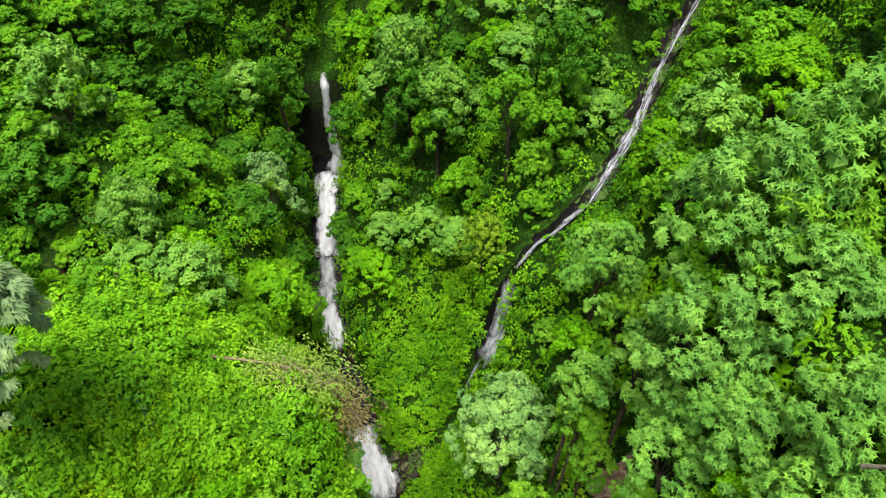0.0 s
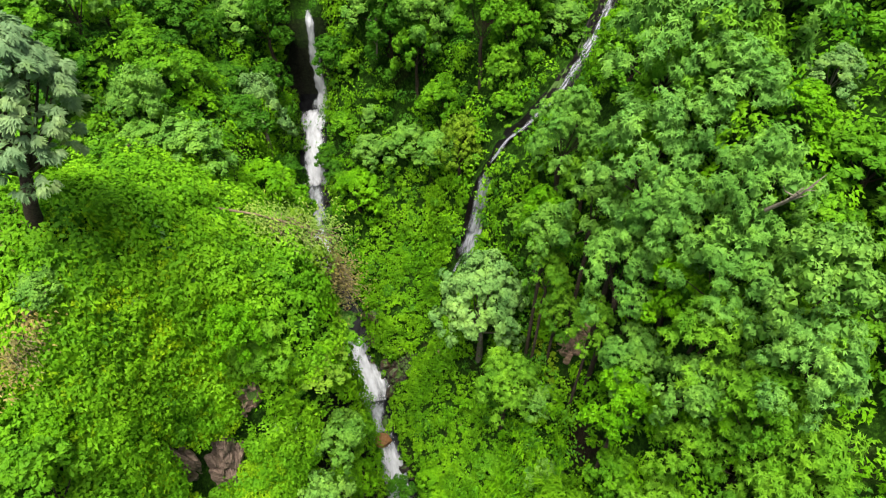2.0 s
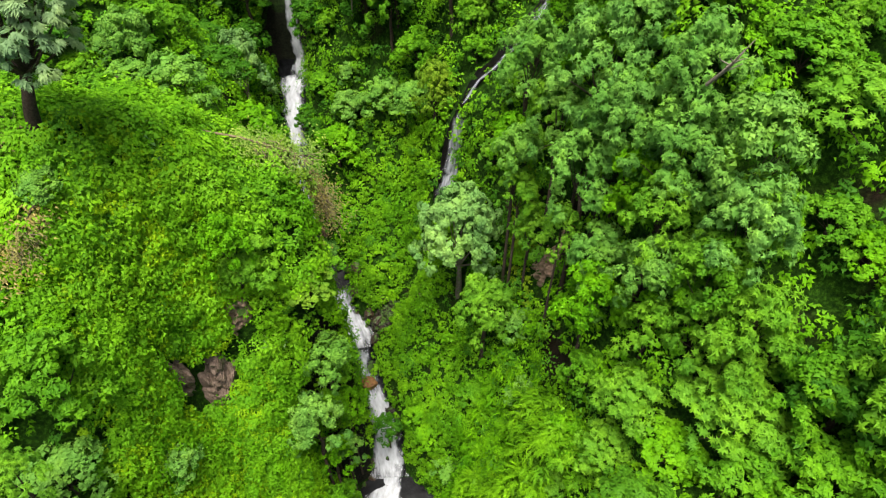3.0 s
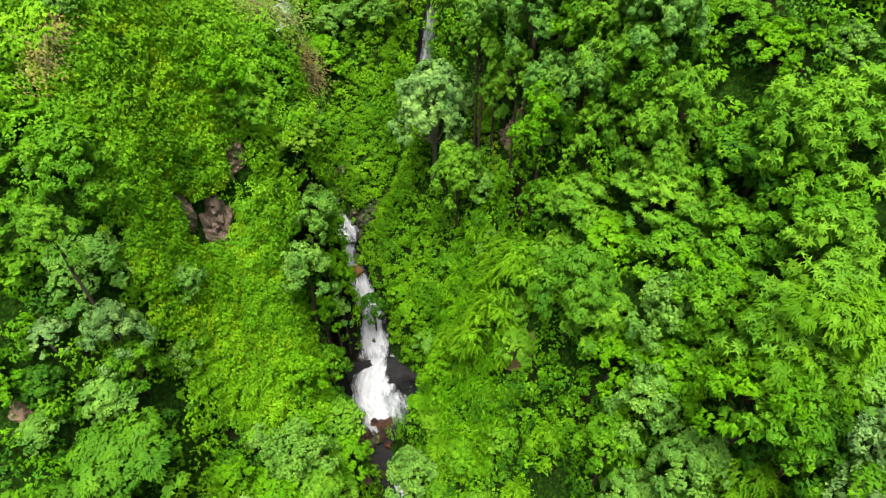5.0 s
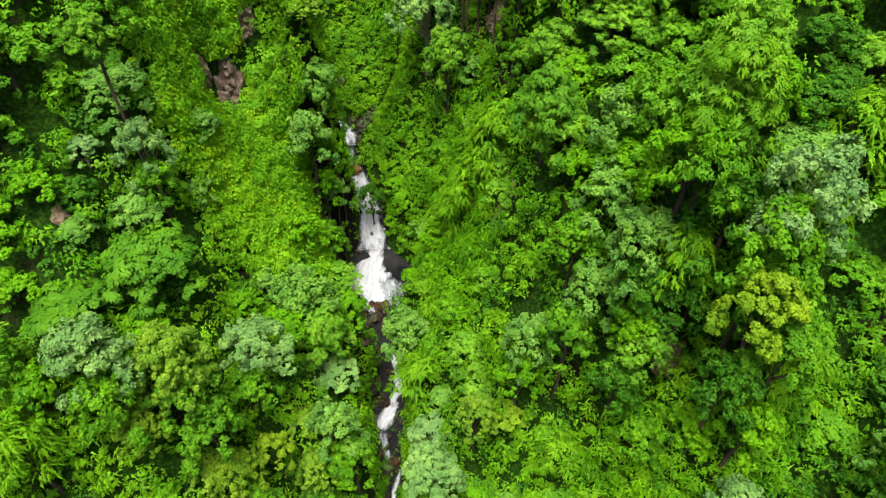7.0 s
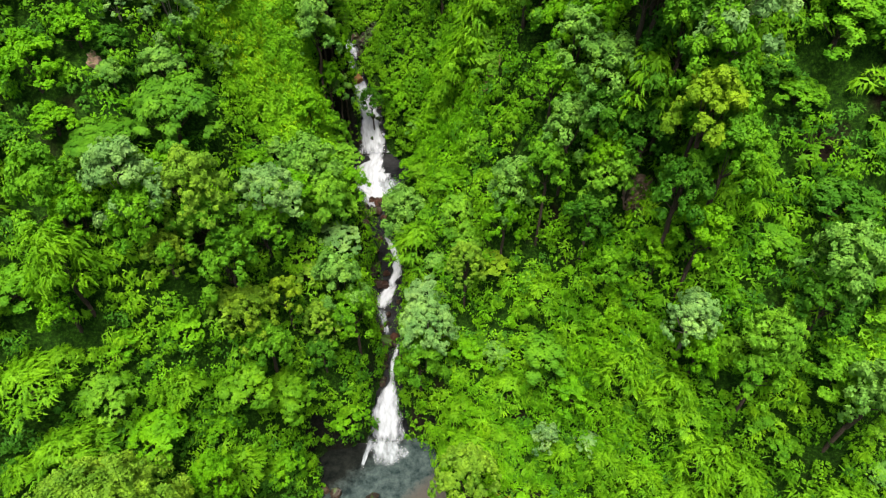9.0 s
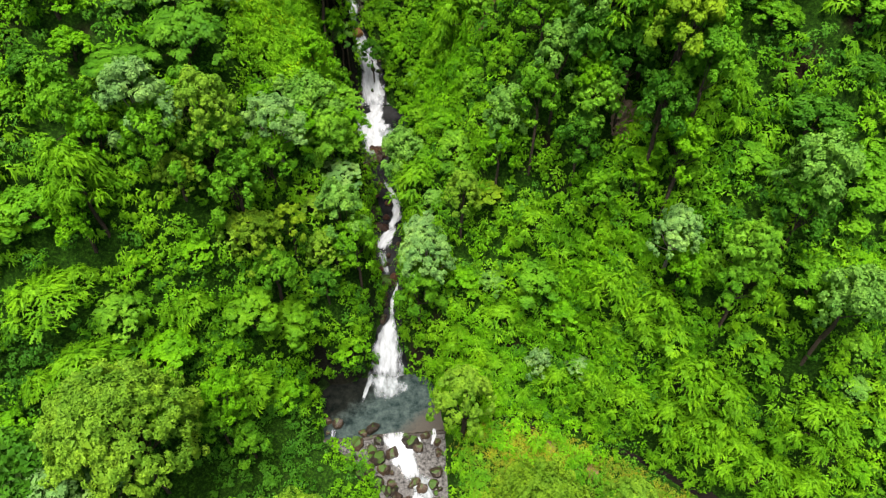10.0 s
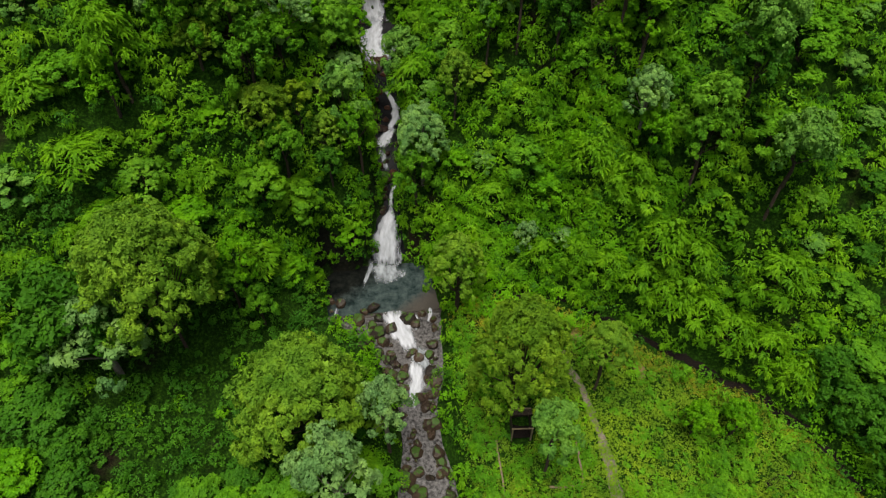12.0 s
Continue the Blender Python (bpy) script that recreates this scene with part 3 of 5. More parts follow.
tree_kind("feather", "drooping_tree", "feathery light green tree with fine drooping leaves", "tree", "feathery trees", 2, radius=3.0, depth=4.6, height=6.4, lobes=26, clump=0.3, leaves=6500, leaf=(0.24, 0.115), material=leaf_material("leaf_feather", (0.060, 0.180, 0.007), (0.148, 0.350, 0.014), (0.130, 0.310, 0.012)), bark=BARK, style="feather")
tree_kind("fern_leaved", "feathery_tree", "mid-green tree with a smooth layered crown of fine leaflets", "tree", "feathery trees", 2, radius=3.0, depth=4.6, height=6.4, lobes=24, clump=0.32, leaves=6500, leaf=(0.23, 0.12), material=leaf_material("leaf_fern", (0.044, 0.145, 0.010), (0.108, 0.290, 0.022), (0.095, 0.260, 0.016)), bark=BARK, style="feather")
tree_kind("yellow", "flowering_tree", "yellow-green flowering tree among the forest crowns", "tree", "yellow-green trees", 2, radius=2.6, depth=5.4, height=7.0, lobes=18, clump=0.28, leaves=4200, leaf=(0.25, 0.17), material=LEAF_YELLOW, bark=BARK, style="puff")
tree_kind("olive", "rounded_tree", "olive-green tree with a broad rounded crown", "tree", "olive-green trees", 2, radius=3.4, depth=6.8, height=8.5, clump=0.24, lobes=44, puffs=5, leaves=7000, leaf=(0.23, 0.16), material=LEAF_OLIVE, bark=BARK, style="puff")
tree_kind("lime", "rounded_tree", "fresh lime-green tree with a broad rounded crown", "tree", "lime-green trees", 2, radius=3.4, depth=6.8, height=8.5, clump=0.24, lobes=44, puffs=5, leaves=8500, leaf=(0.21, 0.15), material=leaf_material("leaf_lime", (0.100, 0.210, 0.014), (0.235, 0.415, 0.040), (0.180, 0.345, 0.034)), bark=BARK, style="puff")
tree_kind("lime_big", "spreading_tree", "large fresh lime-green tree with a broad billowing crown", "tree", "large spreading trees", 2, radius=7.0, depth=10.5, height=13.0, clump=0.20, lobes=130, puffs=5, leaves=36000, leaf=(0.25, 0.17), material=bpy.data.materials["leaf_lime"], bark=BARK, style="puff")
tree_kind("olive_big", "spreading_tree", "large olive-green tree with a broad rounded crown", "tree", "large spreading trees", 1, radius=5.5, depth=10.5, height=13.0, clump=0.20, lobes=110, puffs=5, leaves=24000, leaf=(0.24, 0.16), material=LEAF_OLIVE, bark=BARK, style="puff")
tree_kind("round", "pale_leaved_tree", "pale silvery-green tree with a dense round crown above the stream", "tree", "pale forest trees", 1, radius=3.8, depth=6.0, height=9.0, clump=0.25, lobes=50, puffs=5, leaves=13000, leaf=(0.21, 0.145), material=leaf_material("leaf_silver", (0.115, 0.255, 0.078), (0.260, 0.470, 0.175), (0.215, 0.415, 0.135), 0.6), bark=BARK_PALE, style="puff")
tree_kind("tall", "pale_leaved_tree", "tall grey-green tree with a dense plumed crown on the plateau", "tree", "grey-green trees", 1, radius=3.0, depth=8.5, height=13.0, clump=0.24, lobes=80, puffs=5, leaves=12000, leaf=(0.26, 0.10), material=leaf_material("leaf_plume", (0.130, 0.235, 0.125), (0.280, 0.410, 0.250), (0.230, 0.360, 0.190), 0.6), bark=BARK, style="feather")
FIRST = {}
PLANTED = []


def plant(key, x, y, radius, top=None):
    """A tree of a kind at x, y with that crown radius; top: the height of its tip."""
    name, label, category, group, variants, h, r0 = KINDS[key]
    z = float(ground_z(x, y)) - 0.3
    v = len(PLANTED) % len(variants)
    s = radius / r0
    sz = s if top is None else max(0.45 * s, (top - z) / h)
    m = pose(x, y, z, 0, 0, rng.uniform(0, 360) if key != "droop" else rng.uniform(-25, 25)) @ Matrix.Diagonal((s, s, sz, 1))
    tall_one = top is not None and sz > 1.45 * s
    if tall_one:  # a tall one: keep the crown's depth, lengthen the trunk
        m = pose(x, y, top - h * s * 1.3, 0, 0, rng.uniform(0, 360)) @ Matrix.Diagonal((s, s, s * 1.3, 1))
    PLANTED.append((x, y, radius))
    if (key, v) in FIRST:
        ob = copy_thing(FIRST[key, v], Matrix())
        ob.matrix_basis = m
    else:
        ob = FIRST[key, v] = tagged(new(name), label, category, group)
        ob.empty_display_size = 0.5
        part("trunk", variants[v][0], ob)
        part("crown", variants[v][1], ob)
        part("inner_foliage", variants[v][2], ob, "shaded inner leaves of the crown")
        ob.matrix_basis = m
    if tall_one:
        tall = top - h * s * 1.3 - z
        stem = mesh_of("trunk", *tube([(0, 0, -tall / (s * 1.3) - 1), (0.1, 0, -0.9)], [0.22, 0.18]), BARK, True)
        part("lower_trunk", stem, ob)
    return ob


# trees that stand out: kind, x, y, radius, height of the tip
NAMED = [
    ("round", 4.6, 22.8, 4.3, 46.5), ("fresh", 6.3, 17.0, 2.7, 42.5), ("grey", -16.4, 46, 3.0, 48), ("pale", -20.2, 30.5, 2.2, 60),
    ("pale", -25.8, 37.5, 3.0, 65), ("olive", 3.4, 37.4, 2.4, 49.5), ("pale", 0.3, 49, 2.7, 56), ("pale", -3.5, 53, 3.0, 58), ("mid", 5.3, 42.3, 2.6, 60), ("deep", 9.2, 44.6, 2.6, 63),
    ("mid", 8.2, 41.2, 2.2, 58),
]
NAMED_RIGHT = [
    ("pale", 15.3, 30.5, 3.0, 67), ("fresh", 13.4, 21, 3.2, 72), ("fresh", 17, 21, 3.6, 75), ("fresh", 15.3, 17.3, 2.8, 70), ("fresh", 12, 17, 2.8, 67), ("pale", 10.7, 19, 2.3, 60.5),
    ("fresh", 9.9, 26.4, 2.5, 60.3), ("pale", 8.2, 20.2, 2.0, 56), ("fresh", 11.3, 14, 2.7, 61), ("fresh", 13.3, 13.2, 2.5, 65), ("fresh", 15.4, 11.6, 2.4, 69), ("fresh", 12.0, 10.2, 2.2, 56),
    ("bright", 11.3, 8.4, 2.2, 54.5),
]
NAMED_RIGHT = [("rosette" if k == "fresh" else k, *rest_of) for k, *rest_of in NAMED_RIGHT]
NAMED_FRONT = [
    ("pale", 16.8, 6.9, 2.6, 68), ("fresh", 17.6, 2.4, 2.5, 60), ("bright", 15.5, 5.6, 2.4, 58), ("pale", 13.9, 6.7, 2.3, 59.2), ("fresh", 13.3, 2.9, 2.4, 51), ("fresh", 17.3, 0.8, 2.8, 54),
    ("deep", 22, -1.3, 3.0, 59), ("fresh", 25, -3, 3.2, 63), ("pale", 16, -7.8, 2.4, 53), ("fresh", 12.5, -4.9, 2.3, 49.5),
]
NAMED_COVER = [
    ("fresh", 12.2, 1.5, 2.2, 46.5), ("bright", 14.5, -0.5, 2.4, 50), ("mid", 17.5, -2.5, 2.6, 52), ("bright", 10.6, 4.5, 2.0, 42.5), ("mid", 20.5, -4.5, 2.8, 55), ("mid", 11.8, 6.8, 2.0, 47.5), ("bright", 18.8, -6.5, 2.6, 53),
    ("mid", 23, -7, 2.8, 58), ("mid", 17.3, -22, 2.0, 33), ("bright", 19.6, -23, 2.2, 36), ("mid", 22, -23.6, 2.3, 40), ("droop", 24.5, -22.5, 2.5, 44),
    ("fresh", 23.4, -21.0, 2.3, 46), ("droop", 18.4, -16.2, 2.6, 48), ("fresh", 16.4, -18.4, 2.3, 41),
]
NAMED_LOW = [
    ("fresh", 18.8, -13.2, 3.2, 60), ("pale", 14.2, -11.6, 2.4, 49), ("grey", 22.8, -18.8, 3.2, 57), ("yellow", 20.3, -22.4, 2.6, 51.2), ("pale", 15.6, -15.6, 2.4, 49),
    ("deep", -3.0, 15.4, 1.5, 23), ("pale", 0.2, -4.2, 2.9, 24), ("round", 1.4, -18.8, 3.2, 22.5), ("round", 22.3, -27.5, 2.4, 33), ("pale", 9.4, -14.8, 2.2, 37), ("lime", 4.2, -31, 3.6, 15.5),
]
NAMED_LEFT = [
    ("pale", -9.0, -4.8, 3.2, 33), ("fresh", -7.7, -7.4, 2.8, 30), ("grey", -12.0, -12.3, 3.1, 36.2), ("grey", -7.2, -9.4, 2.7, 24), ("lime", -9.8, -14.2, 1.8, 22.5), ("lime", -16.6, -16.2, 3.0, 41.5), ("grey", -21.4, -16.6, 3.2, 43.5), ("fern_leaved", -18.7, -9.2, 3.8, 43.0), ("pale", -19.6, -5.4, 2.3, 43.5), ("grey", -18.3, -2.9, 2.1, 48.8), ("mid", -19.2, 3.4, 2.7, 57.5), ("olive", -19.9, -18.6, 2.2, 35), ("yellow", -11.8, -17.2, 1.8, 26.8), ("pale", -6.8, -15.4, 2.7, 26.8), ("bright", -7.9, -16.6, 2.4, 17.5), ("feather", -16.4, -23.0, 3.0, 20.5), ("feather", -13.0, -21.8, 3.0, 16.5), ("fern_leaved", -23.5, -12.8, 3.0, 41), ("bright", -11.2, 12.8, 2.0, 56), ("lime", -7.4, 14.2, 2.3, 46.5), ("pale", -6.9, 12.6, 2.3, 42.5), ("pale", -8.0, 9.0, 2.5, 39), ("fresh", -10.5, 13.4, 2.4, 53.5), ("bright", -9.0, 2.0, 2.2, 33),
    ("lime_big", -25.2, -36.6, 6.6, 28), ("bright", -18.9, -30.6, 2.4, 18.5), ("lime_big", -12.6, -45.2, 7.2, 17.5), ("grey", -4.6, -46.4, 2.9, 14), ("grey", -9.5, -53, 4.4, 17), ("deep", -33, -39, 5.0, 24), ("grey", -31, -40, 5.0, 22.5),
]
NAMED_SLOPE = [("rosette", 16.8, 4.9, 2.4, 64.8), ("rosette", 14.4, 9.5, 2.5, 66), ("rosette", 12.7, 14.2, 2.4, 64.5), ("fresh", 10.3, 13.4, 1.5, 54.6), ("bright", 13.0, 8.6, 1.8, 52), ("mid", 20.4, -0.8, 2.6, 57.5), ("fresh", 22.5, -2.8, 2.8, 62.6), ("fresh", 21.2, -10.2, 2.8, 60.2), ("mid", 17.0, -8.2, 2.4, 54), ("bright", 13.7, -7.4, 2.4, 47.5), ("pale", 30.6, -29.0, 2.8, 42.2), ("fresh", 27.4, -30.5, 2.6, 35), ("lime", 5.4, -16.4, 2.0, 28.5), ("mid", -27.3, -16.8, 2.8, 43.2), ("droop", -27.0, -20.6, 2.8, 38), ("fresh", -18.8, -2.4, 1.6, 57), ("fern_leaved", 11.5, -4.0, 2.8, 51.6), ("fresh", 17.7, -0.6, 3.0, 54.2), ("bright", 16.2, -10.9, 2.5, 49.6), ("feather", 18.9, -14.0, 3.2, 60), ("pale", 13.5, -15.2, 2.3, 43.5), ("yellow", 8.4, -16.2, 1.9, 25.8), ("grey", 12.3, -28.1, 1.6, 14.2), ("grey", 16.4, -29.3, 1.7, 13.8), ("droop", 23.2, -30.0, 2.8, 21.2), ("droop", 36.7, -38.4, 3.4, 17.8), ("pale", 34.0, -35.2, 2.8, 34.2), ("droop", 18.5, -27.0, 2.4, 25.0), ("droop", 22.0, -29.4, 2.4, 24.6)]
NAMED_BANK = [("olive", -14.6, -19.4, 2.8, 28), ("lime", -9.0, -17.6, 2.0, 22.5), ("lime", -16.6, -19.0, 2.2, 27), ("droop", 9.3, 4.2, 3.0, 42), ("droop", 8.0, 2.2, 2.8, 38.5), ("droop", 11.6, 2.2, 2.2, 42), ("droop", 6.3, 3.6, 2.6, 34), ("droop", 9.6, 7.6, 2.6, 40), ("droop", 5.0, 6.4, 2.2, 28), ("bright", 3.4, 4.2, 2.0, 27.5), ("mid", -7.6, 11.5, 1.9, 36), ("bright", -7.4, 9.5, 1.8, 31), ("mid", -7.6, 7.0, 1.9, 26), ("deep", -7.5, 5.0, 1.8, 21.5), ("mid", -6.2, 14.6, 1.6, 31), ("mid", -6.6, 17, 1.7, 39), ("pale", -6.9, 19.0, 1.6, 44), ("bright", -6.0, 12.9, 1.6, 33.5), ("pale", -6.5, 11.0, 1.6, 28.5), ("mid", -7.0, 9.0, 1.5, 23)]
NAMED_LEDGE = [("lime", -8.6, 21.6, 1.3, 54.5), ("lime", -7.2, 19.4, 1.1, 53.2), ("mid", -11.6, 33.5, 1.8, 45), ("deep", -13.2, 38.5, 2.0, 44), ("deep", -16.8, 53, 2.4, 45), ("deep", -17, 58.5, 2.6, 50), ("deep", -10.2, 57, 2.3, 45)]
NAMED_MEADOW = [("olive_big", 9, -44.2, 5.4, 21), ("lime", 18, -43.2, 2.6, 15.5), ("pale", 11, -51.6, 2.6, 16.5), ("bright", 27.5, -48.5, 2.0, 7.5), ("bright", 31.5, -49.0, 2.2, 8)]
for key, x, y, r, top in NAMED + NAMED_RIGHT + NAMED_FRONT + NAMED_COVER + NAMED_LOW + NAMED_SLOPE + NAMED_LEFT + NAMED_BANK + NAMED_LEDGE + NAMED_MEADOW:
    plant(key, x, y, r, top)
    drop = top - float(ground_z(x, y))
    storey = 0
    while drop > 7.5 and r > 1.9 and y > -35 and not (x < -10 and y > 8) and storey < (4 if x < 2 or y < -9 else 2) and (x < 2 or x > 7.5):  # smaller trees under the tall ones
        storey, drop = storey + 1, drop - 3.6
        a, b = x + rng.uniform(-1.8, 1.8), y - 0.6 * storey - rng.uniform(0, 1.2)
        xl, xr, zs = stream_at(b)
        if (a < xl - 1.5 or a > xr + 1.5) and not (9 < a < 13 and 4 < b < 18) and top - 3.4 * storey > float(ground_z(a, b)) + 3:
            plant(["mid", "fresh" if x > 8 and y > -6 else "deep", "bright", "fresh" if x > 8 and y > -6 else "mid"][int(rng.integers(4))], a, b, r * 0.85, top - 3.4 * storey)

old = plant("tall", -19.0, 13.0, 2.9, 74.5)
PLANTED[-1] = (-18.8, 13.2, 0.8)
old.matrix_basis = pose(-19.0, 13.0, old.matrix_basis.translation.z, 0, 15, 0) @ Matrix.Diagonal((1.07, 1.07, 1.0, 1))

# open ground without trees: x, y, half widths
OPEN = [(-22, -41, 11, 7), (4.5, 21, 4.5, 5.5), (-15, 18.5, 9.5, 7.5), (-2.5, 30, 6, 15), (-11.5, 4, 4.5, 6.5), (-14.2, 8.6, 4, 4.6), (16, -46, 14, 9), (-17, -33.5, 8, 5), (-5, -34, 8, 12), (6.5, 5, 3.2, 9), (10.5, 18.3, 2, 3), (-26, -46, 8, 7)]


def is_open(x, y):
    return any(((x - a) / p) ** 2 + ((y - b) / q) ** 2 < 1 for a, b, p, q in OPEN)


def in_view(x, y, pad=0.0):
    lo = np.interp(y, [-60, -30, 0, 30, 66], [-48, -46, -36, -34, -44]) - pad
    hi = np.interp(y, [-60, -30, 0, 30, 66], [50, 46, 36, 32, 40]) + pad
    return (x > lo) & (x < hi)


def fill_forest(tries):
    kinds = ["mid", "deep", "pale", "bright", "droop", "grey", "fresh", "feather"]
    for _ in range(tries):
        x, y = rng.uniform(-46, 50), rng.uniform(-58, 76)
        if len(PLANTED) > 700 or not in_view(x, y, -2) or is_open(x, y):
            continue
        xl, xr, zs = stream_at(y)
        r = rng.choice([1.5, 1.9, 2.3, 2.7, 3.1]) * (1.1 if y < -14 else 1.0)
        near = 0.4 if y > 40 else 0.75
        if xl - r * near < x < xr + r * near or (x > 3 and y < along([p[:2] for p in DITCH], x) + r * 0.9 + 0.5):
            continue
        if min(near_path(x, y, SIDE_STREAM)[0], near_path(x, y + 2.5, SIDE_STREAM)[0]) < r * 0.8 + 1.0:
            continue
        if any((x - a) ** 2 + (y - b) ** 2 < (0.60 * (r + q)) ** 2 for a, b, q in PLANTED):
            continue
        if y < -17:
            p = [0.12, 0.05, 0.08, 0.14, 0.48, 0.02, 0.05, 0.06] if x > 3 or y < -27 else [0.10, 0.02, 0.12, 0.24, 0.42, 0.02, 0.05, 0.03]
        elif x > 3 and y > 10:
            p = [0.26, 0.14, 0.24, 0.14, 0.0, 0.02, 0.18, 0.02]
        elif x > 3:
            p = [0.16, 0.03, 0.22, 0.20, 0.17, 0.02, 0.18, 0.02]
        elif y > 33:
            p = [0.46, 0.36, 0.06, 0.06, 0.0, 0.03, 0.0, 0.03]
        else:
            p = [0.24, 0.08, 0.27, 0.25, 0.06, 0.04, 0.02, 0.04]
        # darker kinds; high on the right their colour stands in for shaded gaps
        if x > 25 or (x > 18 and y > -5):
            p = [0.36, 0.24, 0.10, 0.10, 0.10 if y < -10 else 0.0, 0.02, 0.08 if y < -10 else 0.18, 0.0]
        if y < -40 and (x < -14 or x > 26):
            p = [0.40, 0.55, 0.0, 0.05, 0.0, 0.0, 0.0, 0.0]
        key = kinds[rng.choice(8, p=p)]
        plant(key, x, y, r, float(ground_z(x, y)) + r * (rng.uniform(1.0, 1.5) if y < -14 else rng.uniform(1.3, 1.9)))


for x, y, r in ((20.5, -33.6, 2.3), (23.6, -35.2, 2.4), (26.6, -36.6, 2.6), (29.8, -38.4, 2.7), (33.0, -40.4, 2.7), (36.0, -42.2, 2.6), (25.2, -33.6, 2.6), (28.6, -35.2, 2.8), (17.6, -31.6, 2.1), (14.0, -29.6, 2.0), (38.6, -45.0, 2.4)):
    plant("droop", x, y, r)
for x, y, r in ((42.5, -48.5, 2.8), (44.5, -51.5, 3.0), (45.5, -55.5, 3.2), (41.5, -45.5, 2.6), (47.5, -49.0, 3.0)):
    plant("deep", x, y, r)
fill_forest(32000)


# ---- undergrowth ----
def undergrowth(name, label, category, count, per, spread, leaf, material, where, head=(0, -0.2, -0.3), lift=0.8, seed=3, in_bed=False):
    """Clumps of leaves over the ground where where(x, y) says so."""
    r = np.random.default_rng(seed)
    xs, ys, found = [], [], 0
    while found < count:
        x, y = r.uniform(-44, 50, 20000), r.uniform(-60, 74, 20000)
        xl, xr, zs = stream_at(y)
        ok = in_view(x, y) & (in_bed | (x < xl - 0.4) | (x > xr + 0.4)) & (near_path(x, y, SIDE_STREAM)[0] > np.where(y > 35, 1.35, 0.75)) & (r.random(len(x)) < where(x, y))
        x, y = x[ok], y[ok]
        ok = r.random(len(x)) < steepness(x, y)
        xs.append(x[ok])
        ys.append(y[ok])
        found += int(ok.sum())
    x, y = np.concatenate(xs)[:count], np.concatenate(ys)[:count]
    n0 = ground_normal(x, y)
    base = np.stack([x, y, ground_z(x, y)], -1)
    size = spread * r.uniform(0.5, 1.4, len(x))
    k = np.repeat(np.arange(len(x)), per)
    d = unit(r.normal(size=(len(k), 3)))
    s = np.sum(d * n0[k], 1, keepdims=True)
    d = np.where(s < 0, d - 2 * s * n0[k], d)
    base = base + n0 * size[:, None] * 0.25 + np.array([0, 0, 1.0]) * (size * r.uniform(0.0, 0.9, len(x)))[:, None]
    bough = d.reshape(len(x), per, 3)[:, :5][np.arange(len(x))[:, None], r.integers(0, 5, (len(x), per))].reshape(-1, 3)
    e = unit(r.normal(size=d.shape))
    s = np.sum(e * bough, 1, keepdims=True)
    e = np.where(s < -0.1, e - 2 * s * bough, e)
    d = unit(0.62 * bough + 0.45 * e)
    c = base[k] + (0.62 * bough + 0.45 * e * r.uniform(0.75, 1.05, (len(k), 1))) * size[k][:, None] * np.array([1, 1, lift])
    n = unit(d * 0.7 + n0[k] * 0.5 + np.array([0, 0, 0.4]) + r.normal(size=d.shape) * 0.35)
    h = unit(d + np.array(head) + r.normal(size=d.shape) * 0.4)
    q = r.uniform(0.65, 1.35, len(k))
    return tagged(new(name, leaf_data(name, c, n, h, LEAF_SCALE * leaf[0] * q, LEAF_SCALE * leaf[1] * q, material)), label, category, kind="stuff")


def steepness(x, y):
    """More plants a square metre of plan where the slope is steep; few just above the water, under the crowns and on bare rock."""
    n = ground_normal(x, y)[..., 2]
    k = np.clip(0.24 / n, 0, 1)
    xl, xr, zs = stream_at(y)
    k = np.where(ground_z(x, y) < zs + 2.0, k * 0.5, k)
    crowns = np.array(PLANTED)
    for part_of in np.array_split(np.arange(len(x)), max(1, len(x) // 500)):
        d = (x[part_of, None] - crowns[:, 0]) ** 2 + (y[part_of, None] - crowns[:, 1]) ** 2 < (0.55 * crowns[:, 2]) ** 2
        k[part_of] *= np.where(d.any(1), 0.45, 1.0)
    for a, b, q in BARE:
        k = np.where((x - a) ** 2 + (y - b) ** 2 < q * q, 0, k)
    return k * (near_path(x, y, DITCH)[0] > np.where(x < 28, 0.3, 0.6))


def ell(x, y, a, b, p, q):
    return np.clip(1.6 - 1.3 * np.sqrt(((x - a) / p) ** 2 + ((y - b) / q) ** 2), 0, 1)


def plateau(x, y):
    return np.maximum(ell(x, y, -15, 18.5, 10.5, 9), ell(x, y, -21, 10.5, 6.5, 6))


def moss_face(x, y):
    return np.maximum(ell(x, y, -2, 31, 6.5, 15), ell(x, y, 2.5, 16, 4, 7))


def nose(x, y):
    return ell(x, y, -12.8, 6, 6.5, 8.5)


def fern_bank(x, y):
    return np.maximum(ell(x, y, 6.5, 5, 4, 10), 0.6 * ell(x, y, 14, -27, 16, 8))


def meadow(x, y):
    edge = np.interp(x, [p[0] for p in DITCH], [p[1] for p in DITCH])
    return np.clip((edge - y - 0.6) / 1.5, 0, 1) * np.clip((x - 3.0) / 2.0, 0, 1)


def rest(x, y):
    return np.clip(1 - plateau(x, y) - moss_face(x, y) - 0.7 * nose(x, y) - meadow(x, y), 0.12, 1)


